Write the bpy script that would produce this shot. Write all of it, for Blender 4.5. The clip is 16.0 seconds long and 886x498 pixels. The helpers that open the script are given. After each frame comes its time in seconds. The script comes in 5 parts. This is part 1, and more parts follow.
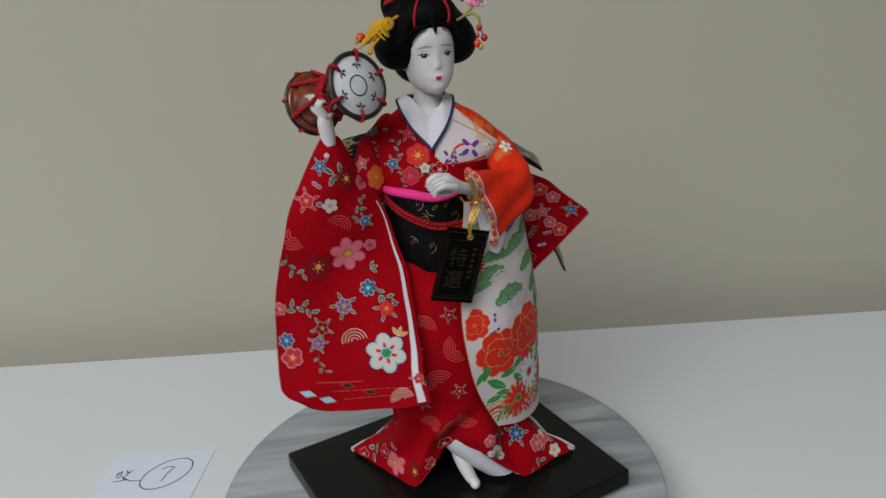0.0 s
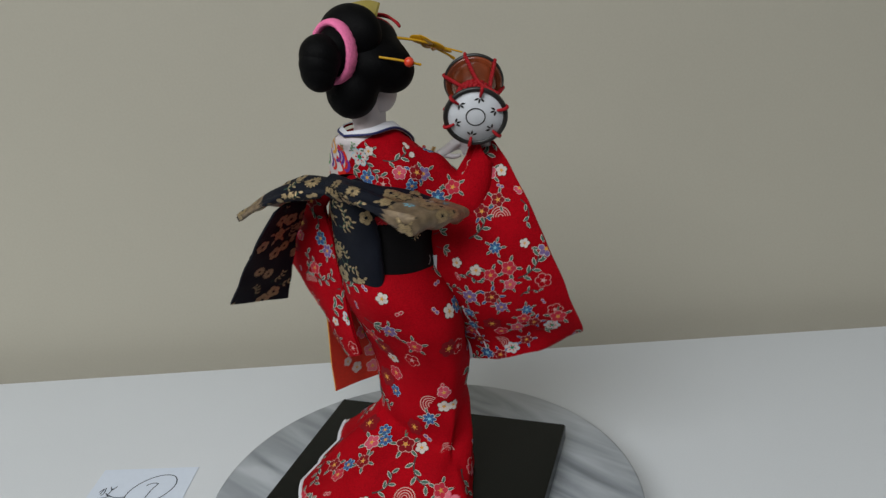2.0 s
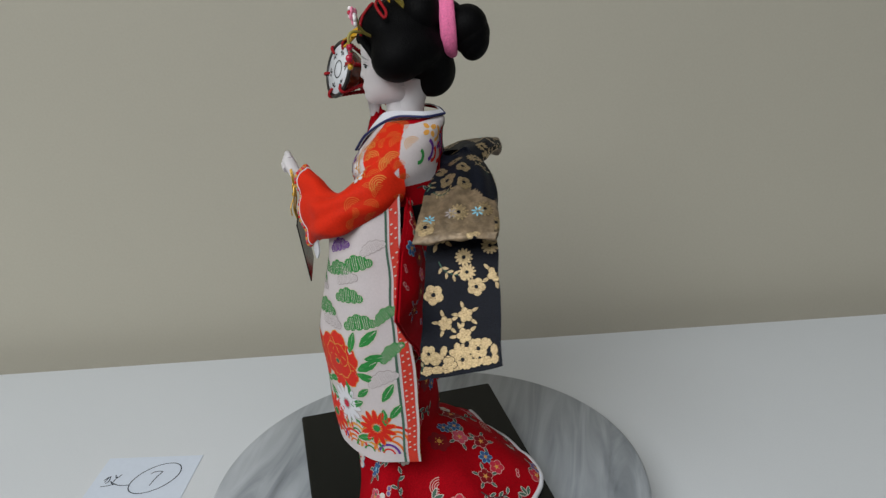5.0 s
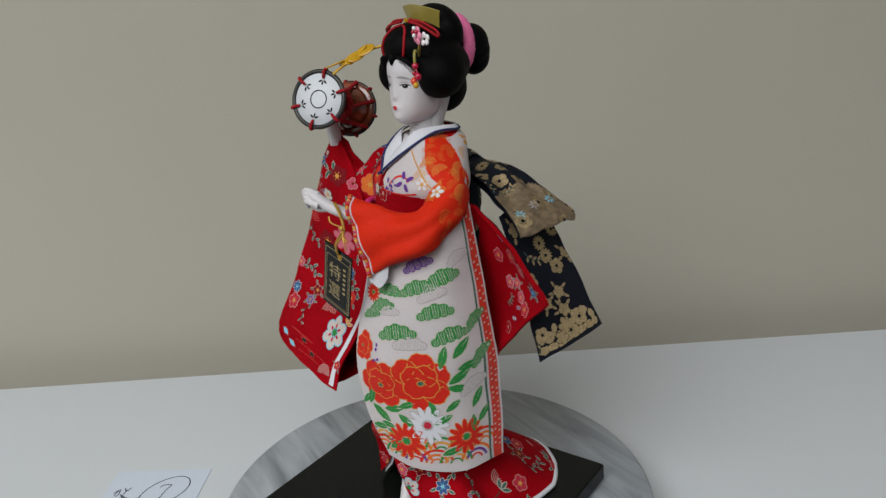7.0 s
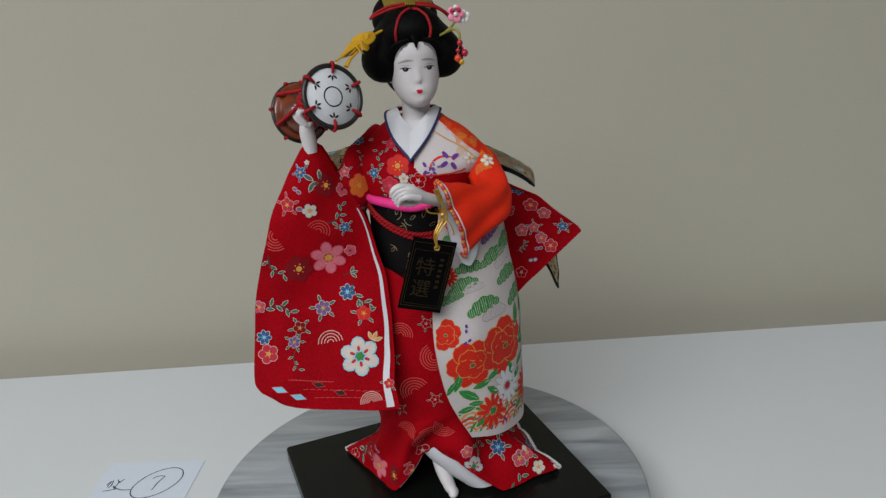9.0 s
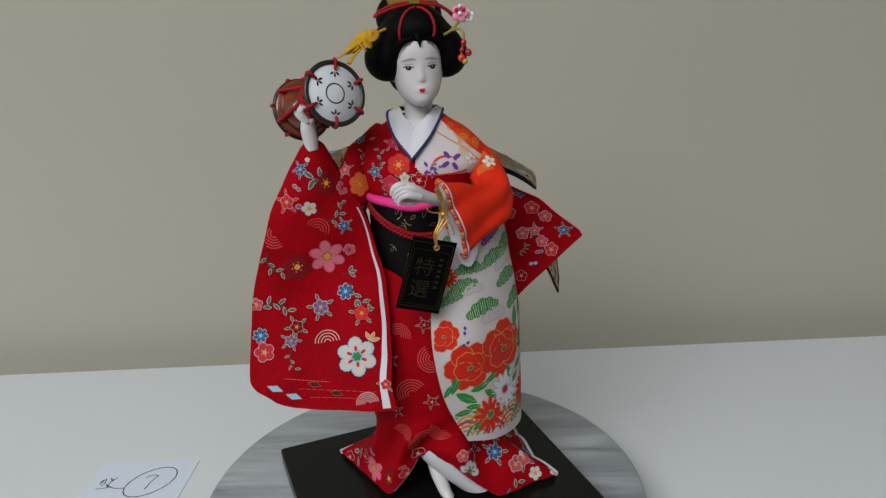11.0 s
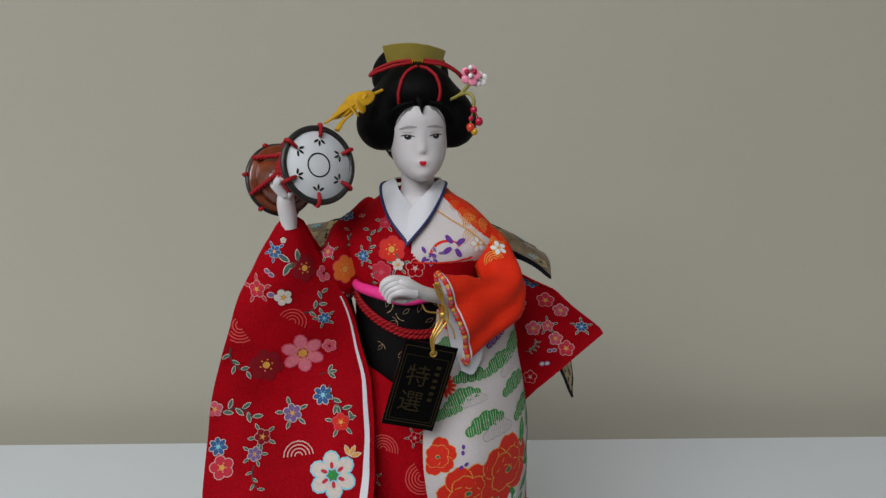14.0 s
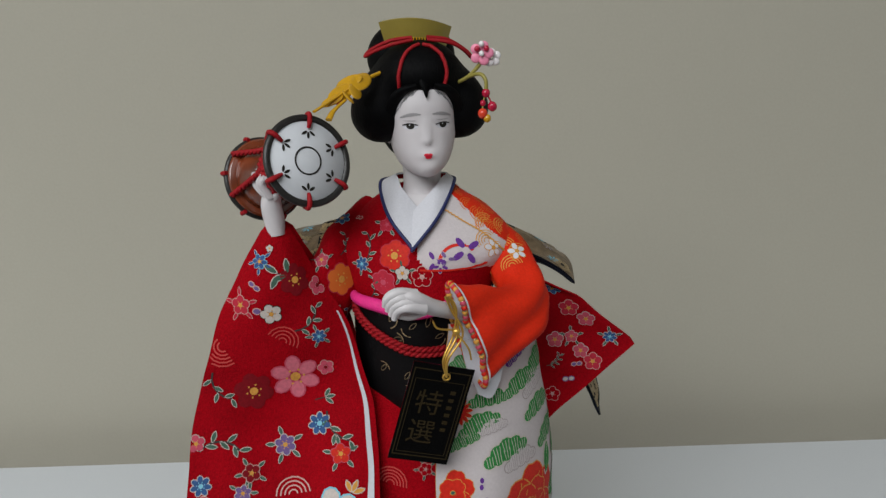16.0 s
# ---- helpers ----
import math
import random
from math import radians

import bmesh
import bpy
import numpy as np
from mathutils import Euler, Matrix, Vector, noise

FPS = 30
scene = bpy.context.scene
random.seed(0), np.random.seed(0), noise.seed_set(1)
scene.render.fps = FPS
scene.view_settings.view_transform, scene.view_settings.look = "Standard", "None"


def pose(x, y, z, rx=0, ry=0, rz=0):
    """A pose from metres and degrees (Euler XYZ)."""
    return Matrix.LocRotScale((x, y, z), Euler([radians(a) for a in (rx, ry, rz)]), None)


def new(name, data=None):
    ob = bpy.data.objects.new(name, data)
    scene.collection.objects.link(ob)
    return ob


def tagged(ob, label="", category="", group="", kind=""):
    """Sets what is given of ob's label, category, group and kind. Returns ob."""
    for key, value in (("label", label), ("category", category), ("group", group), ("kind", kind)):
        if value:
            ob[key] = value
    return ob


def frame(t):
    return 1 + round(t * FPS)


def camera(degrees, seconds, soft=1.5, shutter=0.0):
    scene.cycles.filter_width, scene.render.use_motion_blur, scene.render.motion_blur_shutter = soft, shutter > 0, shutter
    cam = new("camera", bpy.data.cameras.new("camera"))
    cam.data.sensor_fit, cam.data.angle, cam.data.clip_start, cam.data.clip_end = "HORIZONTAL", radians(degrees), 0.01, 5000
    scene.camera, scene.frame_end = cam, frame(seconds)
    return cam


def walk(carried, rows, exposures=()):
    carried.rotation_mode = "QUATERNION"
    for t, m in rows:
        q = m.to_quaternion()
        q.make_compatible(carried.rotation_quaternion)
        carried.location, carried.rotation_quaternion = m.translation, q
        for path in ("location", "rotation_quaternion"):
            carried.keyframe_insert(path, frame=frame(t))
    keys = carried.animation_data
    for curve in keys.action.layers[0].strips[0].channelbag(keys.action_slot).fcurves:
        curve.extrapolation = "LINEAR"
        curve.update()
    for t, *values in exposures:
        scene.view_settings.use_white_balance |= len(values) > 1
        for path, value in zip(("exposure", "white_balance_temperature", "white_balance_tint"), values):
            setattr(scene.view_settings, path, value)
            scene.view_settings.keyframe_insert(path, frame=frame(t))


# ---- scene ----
from mathutils.bvhtree import BVHTree

cam = camera(58.8, 16.0, soft=1.35, shutter=0.5)
PATH = [
    (0.0, pose(0.0232, -0.4505, 0.3804, 68.15, 4.01, -0.28)),
    (0.5, pose(0.0261, -0.4635, 0.3838, 69.20, 3.98, -0.57)),
    (1.0, pose(0.0262, -0.4623, 0.3827, 69.42, 3.95, -0.77)),
    (1.5, pose(0.0246, -0.4602, 0.3829, 69.60, 3.67, -1.07)),
    (2.0, pose(0.0235, -0.4620, 0.3819, 69.62, 3.50, -1.33)),
    (2.5, pose(0.0219, -0.4594, 0.3818, 69.33, 3.56, -1.51)),
    (3.0, pose(0.0200, -0.4611, 0.3786, 69.68, 3.33, -1.54)),
    (3.5, pose(0.0212, -0.4607, 0.3771, 69.49, 3.26, -1.31)),
    (4.0, pose(0.0228, -0.4587, 0.3754, 69.20, 3.48, -1.25)),
    (4.5, pose(0.0255, -0.4596, 0.3754, 69.10, 3.80, -1.08)),
    (7.0, pose(0.0223, -0.4705, 0.3801, 70.30, 3.90, -0.84)),
    (7.5, pose(0.0237, -0.4697, 0.3819, 70.20, 3.75, -0.91)),
    (8.0, pose(0.0255, -0.4681, 0.3809, 70.38, 3.75, -0.75)),
    (8.5, pose(0.0285, -0.4661, 0.3791, 70.03, 3.94, -0.67)),
    (9.0, pose(0.0299, -0.4630, 0.3776, 69.54, 3.96, -0.52)),
    (11.5, pose(0.0321, -0.4601, 0.3698, 70.63, 2.73, 0.13)),
    (12.0, pose(0.0320, -0.4412, 0.3691, 71.03, 2.57, -0.10)),
    (12.5, pose(0.0291, -0.4198, 0.3704, 71.78, 1.88, -0.05)),
    (13.0, pose(0.0316, -0.4078, 0.3734, 72.67, 1.42, 0.26)),
    (13.5, pose(0.0315, -0.3990, 0.3754, 73.17, 0.92, 0.47)),
    (14.0, pose(0.0289, -0.3856, 0.3743, 73.44, 0.85, 0.38)),
    (14.5, pose(0.0279, -0.3711, 0.3717, 73.30, 1.05, 0.17)),
    (15.0, pose(0.0265, -0.3625, 0.3710, 73.14, 1.31, -0.01)),
    (15.5, pose(0.0256, -0.3531, 0.3671, 72.86, 1.64, -0.05)),
    (16.0, pose(0.0227, -0.3371, 0.3653, 72.93, 2.00, -0.22)),
]
walk(cam, PATH)

# turn of the marble turntable, in degrees, time by time
TURN = [(0.0, 4.8), (0.5, 41.3), (1.0, 75.2), (1.5, 105.9), (2.0, 136.7), (2.5, 164.7), (3.0, 190.1), (3.5, 212.3), (4.0, 230.8), (4.5, 246.2), (7.0, 299.1), (7.5, 317.0), (8.0, 330.3), (8.5, 346.5), (9.0, 356.0), (9.4, 356.3), (11.5, 356.3), (16.0, 356.3)]
SPUN = []          # the things that ride on the turntable

# ---- light: a plain room with two ceiling lamps ----
world = bpy.data.worlds.new("world")
scene.world = world
world.use_nodes = True
world.node_tree.nodes["Background"].inputs[0].default_value = (0.9, 0.95, 1.0, 1)
world.node_tree.nodes["Background"].inputs[1].default_value = 0.05


def ceiling_lamp(x, y, sx, sy, watts):
    data = bpy.data.lights.new("ceiling_lamp", "AREA")
    data.shape, data.size, data.size_y, data.energy = "RECTANGLE", sx, sy, watts
    data.color = (0.95, 0.98, 1.0)
    new("ceiling_lamp", data).matrix_world = pose(x, y, 1.86)


ceiling_lamp(-0.95, -2.0, 2.2, 1.8, 99)
ceiling_lamp(0.9, -2.0, 1.2, 1.2, 5)


# ---- materials ----
def material(name, color, rough=0.6, metal=0.0, grain=0.0, grain_scale=300.0, bump=0.0, bump_scale=2000.0, sheen=0.0, coat=0.0,
             stain=0.0, stain_scale=6.0, spec=0.5):
    m = bpy.data.materials.new(name)
    m.use_nodes = True
    nt = m.node_tree
    b = nt.nodes["Principled BSDF"]
    b.inputs["Base Color"].default_value = (*color, 1)
    b.inputs["Roughness"].default_value = rough
    b.inputs["Metallic"].default_value = metal
    b.inputs["Sheen Weight"].default_value = sheen
    b.inputs["Coat Weight"].default_value = coat
    b.inputs["Specular IOR Level"].default_value = spec
    co = nt.nodes.new("ShaderNodeTexCoord")
    if grain or stain:
        last = None
        for amount, size in ((grain, grain_scale), (stain, stain_scale)):
            if not amount:
                continue
            n = nt.nodes.new("ShaderNodeTexNoise")
            n.inputs["Scale"].default_value = size
            n.inputs["Detail"].default_value = 4
            nt.links.new(co.outputs["Object"], n.inputs["Vector"])
            r = nt.nodes.new("ShaderNodeMapRange")
            r.inputs["From Min"].default_value, r.inputs["From Max"].default_value = 0.3, 0.7
            r.inputs["To Min"].default_value, r.inputs["To Max"].default_value = 1 - amount, 1 + amount * 0.6
            nt.links.new(n.outputs["Fac"], r.inputs["Value"])
            x = nt.nodes.new("ShaderNodeMix")
            x.data_type, x.blend_type = "RGBA", "MULTIPLY"
            x.inputs["Factor"].default_value = 1.0
            if last is None:
                x.inputs[6].default_value = (*color, 1)
            else:
                nt.links.new(last, x.inputs[6])
            nt.links.new(r.outputs["Result"], x.inputs[7])
            last = x.outputs[2]
        nt.links.new(last, b.inputs["Base Color"])
    if bump:
        n = nt.nodes.new("ShaderNodeTexNoise")
        n.inputs["Scale"].default_value = bump_scale
        n.inputs["Detail"].default_value = 3
        nt.links.new(co.outputs["Object"], n.inputs["Vector"])
        u = nt.nodes.new("ShaderNodeBump")
        u.inputs["Strength"].default_value = bump
        u.inputs["Distance"].default_value = 0.0006
        nt.links.new(n.outputs["Fac"], u.inputs["Height"])
        nt.links.new(u.outputs["Normal"], b.inputs["Normal"])
    return m


def marble_material():
    m = material("grey_marble", (0.42, 0.44, 0.46), 0.28, bump=0.05, bump_scale=200)
    nt = m.node_tree
    b = nt.nodes["Principled BSDF"]
    co = nt.nodes.new("ShaderNodeTexCoord")
    mp = nt.nodes.new("ShaderNodeMapping")
    mp.inputs["Rotation"].default_value = (0, 0, radians(28))
    mp.inputs["Scale"].default_value = (3.0, 22.0, 3.0)
    nt.links.new(co.outputs["Object"], mp.inputs["Vector"])
    big = nt.nodes.new("ShaderNodeTexNoise")
    big.inputs["Scale"].default_value, big.inputs["Detail"].default_value, big.inputs["Distortion"].default_value = 2.2, 9, 1.1
    nt.links.new(mp.outputs["Vector"], big.inputs["Vector"])
    ramp = nt.nodes.new("ShaderNodeValToRGB")
    e = ramp.color_ramp.elements
    e[0].position, e[0].color = 0.30, (0.128, 0.146, 0.166, 1)
    e[1].position, e[1].color = 0.70, (0.42, 0.45, 0.485, 1)
    mid = e.new(0.47)
    mid.color = (0.258, 0.284, 0.312, 1)
    nt.links.new(big.outputs["Fac"], ramp.inputs["Fac"])
    nt.links.new(ramp.outputs["Color"], b.inputs["Base Color"])
    return m


M = {}
for key, args in {
    "red": dict(color=(0.335, 0.0013, 0.0065), rough=0.75, grain=0.2, grain_scale=1000, stain=0.2, stain_scale=30, bump=0.8, bump_scale=1500, spec=0.05),
    "orange": dict(color=(0.62, 0.021, 0.004), rough=0.7, grain=0.1, grain_scale=900, bump=0.3, bump_scale=1500, spec=0.15),
    "orange_dark": dict(color=(0.52, 0.028, 0.011), rough=0.65, grain=0.12, grain_scale=700, bump=0.3, bump_scale=1500),
    "white_silk": dict(color=(0.53, 0.48, 0.485), rough=0.7, grain=0.05, grain_scale=900, bump=0.25, bump_scale=1600, spec=0.25),
    "white_cloth": dict(color=(0.60, 0.60, 0.64), rough=0.75, grain=0.05, grain_scale=1200, bump=0.3, bump_scale=2200),
    "obi": dict(color=(0.004, 0.0055, 0.011), rough=0.6, grain=0.3, grain_scale=900, bump=0.4, bump_scale=1500, spec=0.15),
    "obi_front": dict(color=(0.004, 0.0035, 0.004), rough=0.55, grain=0.3, grain_scale=900, bump=0.4, bump_scale=1500, spec=0.12),
    "gold": dict(color=(0.47, 0.35, 0.19), rough=0.33, metal=0.75, grain=0.45, grain_scale=1200, bump=0.8, bump_scale=1500),
    "skin": dict(color=(0.59, 0.56, 0.57), rough=0.5, grain=0.03, grain_scale=120),
    "hair": dict(color=(0.0016, 0.0016, 0.0019), rough=0.58, bump=0.5, bump_scale=2600, spec=0.07),
    "pink": dict(color=(0.80, 0.17, 0.36), rough=0.8, grain=0.15, grain_scale=900, bump=0.9, bump_scale=900),
    "hot_pink": dict(color=(0.75, 0.02, 0.22), rough=0.7, grain=0.1, grain_scale=900, bump=0.5, bump_scale=1400),
    "cord_red": dict(color=(0.30, 0.004, 0.009), rough=0.6, spec=0.25, bump=0.7, bump_scale=1800),
    "p_white": dict(color=(0.54, 0.48, 0.44), rough=0.7, spec=0.15, grain=0.12, grain_scale=900),
    "p_pink": dict(color=(0.52, 0.075, 0.12), rough=0.7, spec=0.15, grain=0.12, grain_scale=900),
    "p_rose": dict(color=(0.45, 0.022, 0.045), rough=0.7, spec=0.15, grain=0.12, grain_scale=900),
    "p_line": dict(color=(0.55, 0.33, 0.30), rough=0.7, spec=0.15, grain=0.15, grain_scale=900),
    "p_swirl": dict(color=(0.50, 0.055, 0.05), rough=0.7, spec=0.15),
    "p_blue": dict(color=(0.035, 0.09, 0.23), rough=0.7, spec=0.15, grain=0.2, grain_scale=900),
    "p_sky": dict(color=(0.20, 0.50, 0.62), rough=0.7, spec=0.15, grain=0.1, grain_scale=900),
    "p_violet": dict(color=(0.16, 0.10, 0.25), rough=0.7, spec=0.15, grain=0.2, grain_scale=900),
    "p_purple": dict(color=(0.12, 0.035, 0.24), rough=0.7, spec=0.15, grain=0.15, grain_scale=900),
    "p_green": dict(color=(0.03, 0.22, 0.05), rough=0.65, spec=0.15, grain=0.25, grain_scale=900),
    "p_leaf": dict(color=(0.06, 0.12, 0.085), rough=0.7, spec=0.15, grain=0.2, grain_scale=900),
    "p_gold": dict(color=(0.62, 0.30, 0.06), rough=0.6, spec=0.15, grain=0.2, grain_scale=900),
    "p_scarlet": dict(color=(0.58, 0.022, 0.012), rough=0.6, spec=0.15, grain=0.15, grain_scale=900),
    "p_blush": dict(color=(0.60, 0.15, 0.20), rough=0.7, spec=0.15, grain=0.15, grain_scale=700),
    "p_amber": dict(color=(0.62, 0.14, 0.025), rough=0.7, spec=0.15),
    "p_dark": dict(color=(0.19, 0.004, 0.009), rough=0.7, spec=0.15, grain=0.2, grain_scale=900),
    "p_vine": dict(color=(0.05, 0.035, 0.035), rough=0.7, spec=0.15),
    "brocade": dict(color=(0.23, 0.165, 0.10), rough=0.45, metal=0.35, grain=0.4, grain_scale=260, stain=0.35, stain_scale=60, bump=1.0, bump_scale=420),
    "wisp": dict(color=(0.12, 0.12, 0.125), rough=0.6),
    "p_black": dict(color=(0.02, 0.018, 0.015), rough=0.7, spec=0.15),
    "p_grey": dict(color=(0.33, 0.29, 0.28), rough=0.7, spec=0.15),
    "navy": dict(color=(0.008, 0.014, 0.085), rough=0.6),
    # grey of the brows and lid creases, also painted as nostril shade
    "brow": dict(color=(0.30, 0.29, 0.295), rough=0.6),
    "lip": dict(color=(0.60, 0.01, 0.03), rough=0.4),
    "lacquer": dict(color=(0.005, 0.006, 0.005), rough=0.25, spec=0.16, bump=0.02, bump_scale=60),
    "table": dict(color=(0.61, 0.637, 0.664), rough=0.5, grain=0.02, grain_scale=700, stain=0.02, stain_scale=4, bump=0.06, bump_scale=900),
    "wall": dict(color=(0.408, 0.385, 0.317), rough=0.85, grain=0.02, grain_scale=400, stain=0.025, stain_scale=1.5, bump=0.1, bump_scale=500),
    # dark tone only serves what the glossy tag mirrors
    "dark_wall": dict(color=(0.04, 0.035, 0.03), rough=0.85, stain=0.1, stain_scale=2),
    "room_white": dict(color=(0.74, 0.73, 0.70), rough=0.9, stain=0.03, stain_scale=2),
    # near black, so the gilt on the tag mirrors a dark floor
    "floor": dict(color=(0.014, 0.012, 0.011), rough=0.6, stain=0.15, stain_scale=3),
    "paper": dict(color=(0.60, 0.66, 0.755), rough=0.8, grain=0.02, grain_scale=300),
    "ink": dict(color=(0.03, 0.04, 0.06), rough=0.6),
    "drum_wood": dict(color=(0.17, 0.036, 0.012), rough=0.22, coat=0.4, stain=0.6, stain_scale=60),
    "drum_skin": dict(color=(0.60, 0.62, 0.65), rough=0.6, grain=0.03, grain_scale=300),
    "drum_rim": dict(color=(0.012, 0.011, 0.010), rough=0.4, bump=0.3, bump_scale=900),
    "tag_black": dict(color=(0.003, 0.003, 0.003), rough=0.12, spec=0.15),
    "tag_gold": dict(color=(0.50, 0.38, 0.19), rough=0.12, metal=1.0),
    "gold_string": dict(color=(0.60, 0.36, 0.07), rough=0.35, metal=0.7),
    "comb": dict(color=(0.28, 0.22, 0.045), rough=0.25, grain=0.1, grain_scale=80),
    "amber": dict(color=(0.52, 0.28, 0.012), rough=0.25, grain=0.1, grain_scale=150),
    "bead": dict(color=(0.62, 0.05, 0.02), rough=0.25),
    "berry": dict(color=(0.42, 0.01, 0.04), rough=0.2),
    "blossom": dict(color=(0.80, 0.25, 0.38), rough=0.4),
    "pearl": dict(color=(0.78, 0.74, 0.74), rough=0.2),
    "stem": dict(color=(0.28, 0.24, 0.05), rough=0.5),
    "steel": dict(color=(0.35, 0.35, 0.36), rough=0.4, metal=0.8),
}.items():
    M[key] = material(key, **args)
M["marble"] = marble_material()


def combed(m):
    """Draw the relief of a material out into strands."""
    nt = m.node_tree
    for link in list(nt.links):
        if link.to_node.type == "TEX_NOISE" and link.from_node.type == "TEX_COORD":
            mp = nt.nodes.new("ShaderNodeMapping")
            mp.inputs["Scale"].default_value = (1.0, 0.5, 0.12)
            nt.links.new(link.from_socket, mp.inputs["Vector"])
            nt.links.new(mp.outputs["Vector"], link.to_socket)


combed(M["hair"])


# ---- mesh tools (millimetres in, metres out) ----
def spline(p, n):
    """n points on a smooth curve through the rows of p."""
    p = np.asarray(p, float)
    k = len(p)
    q = np.concatenate([2 * p[:1] - p[1:2], p, 2 * p[-1:] - p[-2:-1]])
    s = np.linspace(0, k - 1, n)
    i = np.minimum(s.astype(int), k - 2)
    f = (s - i).reshape((-1,) + (1,) * (p.ndim - 1))
    a, b, c, d = q[i], q[i + 1], q[i + 2], q[i + 3]
    return 0.5 * (2 * b + (c - a) * f + (2 * a - 5 * b + 4 * c - d) * f ** 2 + (3 * b - a - 3 * c + d) * f ** 3)


def net(rows, nu, nv, creased=False):
    """A smooth grid (nv, nu, 3) over rows of control points; creased: straight from row to row."""
    rows = np.asarray(rows, float)
    if creased:
        s = np.linspace(0, len(rows) - 1, nv)
        i = np.minimum(s.astype(int), len(rows) - 2)
        g = rows[i] + (rows[i + 1] - rows[i]) * (s - i)[:, None, None]
    else:
        g = spline(rows, nv)
    return spline(g.transpose(1, 0, 2), nu).transpose(1, 0, 2)


def ruffle(g, amount, scale, seed):
    """Soft uneven folds on a grid."""
    out = g.copy()
    for i in range(g.shape[0]):
        for j in range(g.shape[1]):
            v = Vector(g[i, j] * scale) + Vector((seed, seed * 2.3, -seed))
            out[i, j] += amount * np.array([noise.noise(v), noise.noise(v + Vector((9, 3, 5))), 0.4 * noise.noise(v + Vector((2, 8, 1)))])
    return out


class Body:
    """Gathers faces of one mesh with their materials."""

    def __init__(self):
        self.v, self.f, self.m, self.slots = [], [], [], []

    def slot(self, key):
        if key not in self.slots:
            self.slots.append(key)
        return self.slots.index(key)

    def add(self, verts, faces, key):
        o = len(self.v)
        self.v += [tuple(x) for x in verts]
        self.f += [tuple(o + i for i in f) for f in faces]
        if callable(key):
            self.m += [self.slot(key(np.mean([verts[i] for i in f], axis=0))) for f in faces]
        else:
            self.m += [self.slot(key)] * len(faces)

    def grid(self, g, key, closed=False, flip=False):
        nv, nu = g.shape[:2]
        faces = []
        for i in range(nv - 1):
            for j in range(nu if closed else nu - 1):
                k = (j + 1) % nu
                f = (i * nu + j, i * nu + k, (i + 1) * nu + k, (i + 1) * nu + j)
                faces.append(f[::-1] if flip else f)
        self.add(g.reshape(-1, 3), faces, key)
        return BVHTree.FromPolygons([tuple(x) for x in g.reshape(-1, 3)], faces)

    def cloth(self, g, key, back=None, thick=0.8, flip=False, edge=None):
        """A sheet with thickness: outer face, inner face and a rim. Returns the tree of the outer face."""
        du, dv = np.gradient(g, axis=1), np.gradient(g, axis=0)
        n = np.cross(du, dv)
        n /= np.linalg.norm(n, axis=2, keepdims=True) + 1e-9
        if flip:
            n = -n
        tree = self.grid(g, key, flip=flip)
        inner = g - n * thick
        self.inner_tree = self.grid(inner, back or key, flip=not flip)
        ring = [(0, j) for j in range(g.shape[1])] + [(i, g.shape[1] - 1) for i in range(1, g.shape[0])] + \
               [(g.shape[0] - 1, j) for j in range(g.shape[1] - 2, -1, -1)] + [(i, 0) for i in range(g.shape[0] - 2, 0, -1)]
        a = np.array([g[p] for p in ring])
        b = np.array([inner[p] for p in ring])
        self.grid(np.stack([a, b]), edge or back or key, closed=True, flip=not flip)
        return tree

    def ball(self, c, r, key, turn=None, nu=28, nv=18, power=1.0):
        th = np.linspace(0.001, math.pi - 0.001, nv)
        ph = np.linspace(0, 2 * math.pi, nu, endpoint=False)
        s = np.sin(th)[:, None] ** power
        g = np.stack([s * np.cos(ph) * r[0], s * np.sin(ph) * r[1], np.cos(th)[:, None] * np.ones_like(ph) * r[2]], 2)
        if turn is not None:
            g = g @ np.array(turn.to_3x3()).T
        return self.grid(g + np.array(c), key, closed=True, flip=True)

    def tube(self, pts, radii, key, n=24, sides=10, flat=1.0):
        c = spline(pts, n)
        r = spline(np.asarray(radii, float)[:, None] if np.ndim(radii) else np.full((2, 1), float(radii)), n)[:, 0]
        rows = []
        for i in range(n):
            t = c[min(i + 1, n - 1)] - c[max(i - 1, 0)]
            t /= np.linalg.norm(t) + 1e-9
            a = np.cross(t, (0.13, 0.31, 0.94))
            a /= np.linalg.norm(a) + 1e-9
            b = np.cross(a, t)
            rows.append([c[i] + r[i] * (math.cos(q) * a + flat * math.sin(q) * b) for q in np.linspace(0, 2 * math.pi, sides, endpoint=False)])
        g = np.array(rows)
        self.grid(g, key, closed=True)
        for ring, way in ((g[0], 1), (g[-1], -1)):
            self.add(ring, [tuple(range(sides))[::way]], key)
        return g

    def rope(self, pts, r, key, pitch=5.0, n=90, strands=2):
        """A cord twisted of several strands."""
        c = spline(pts, n)
        t = np.gradient(c, axis=0)
        run = np.concatenate([[0], np.cumsum(np.linalg.norm(np.diff(c, axis=0), axis=1))])
        t /= np.linalg.norm(t, axis=1, keepdims=True) + 1e-9
        a = np.cross(t, (0.13, 0.31, 0.94))
        a /= np.linalg.norm(a, axis=1, keepdims=True) + 1e-9
        b = np.cross(a, t)
        for k in range(strands):
            q = (2 * math.pi * run / pitch + 2 * math.pi * k / strands)[:, None]
            self.tube(c + 0.5 * r * (np.cos(q) * a + np.sin(q) * b), 0.62 * r, key, n=n, sides=6)

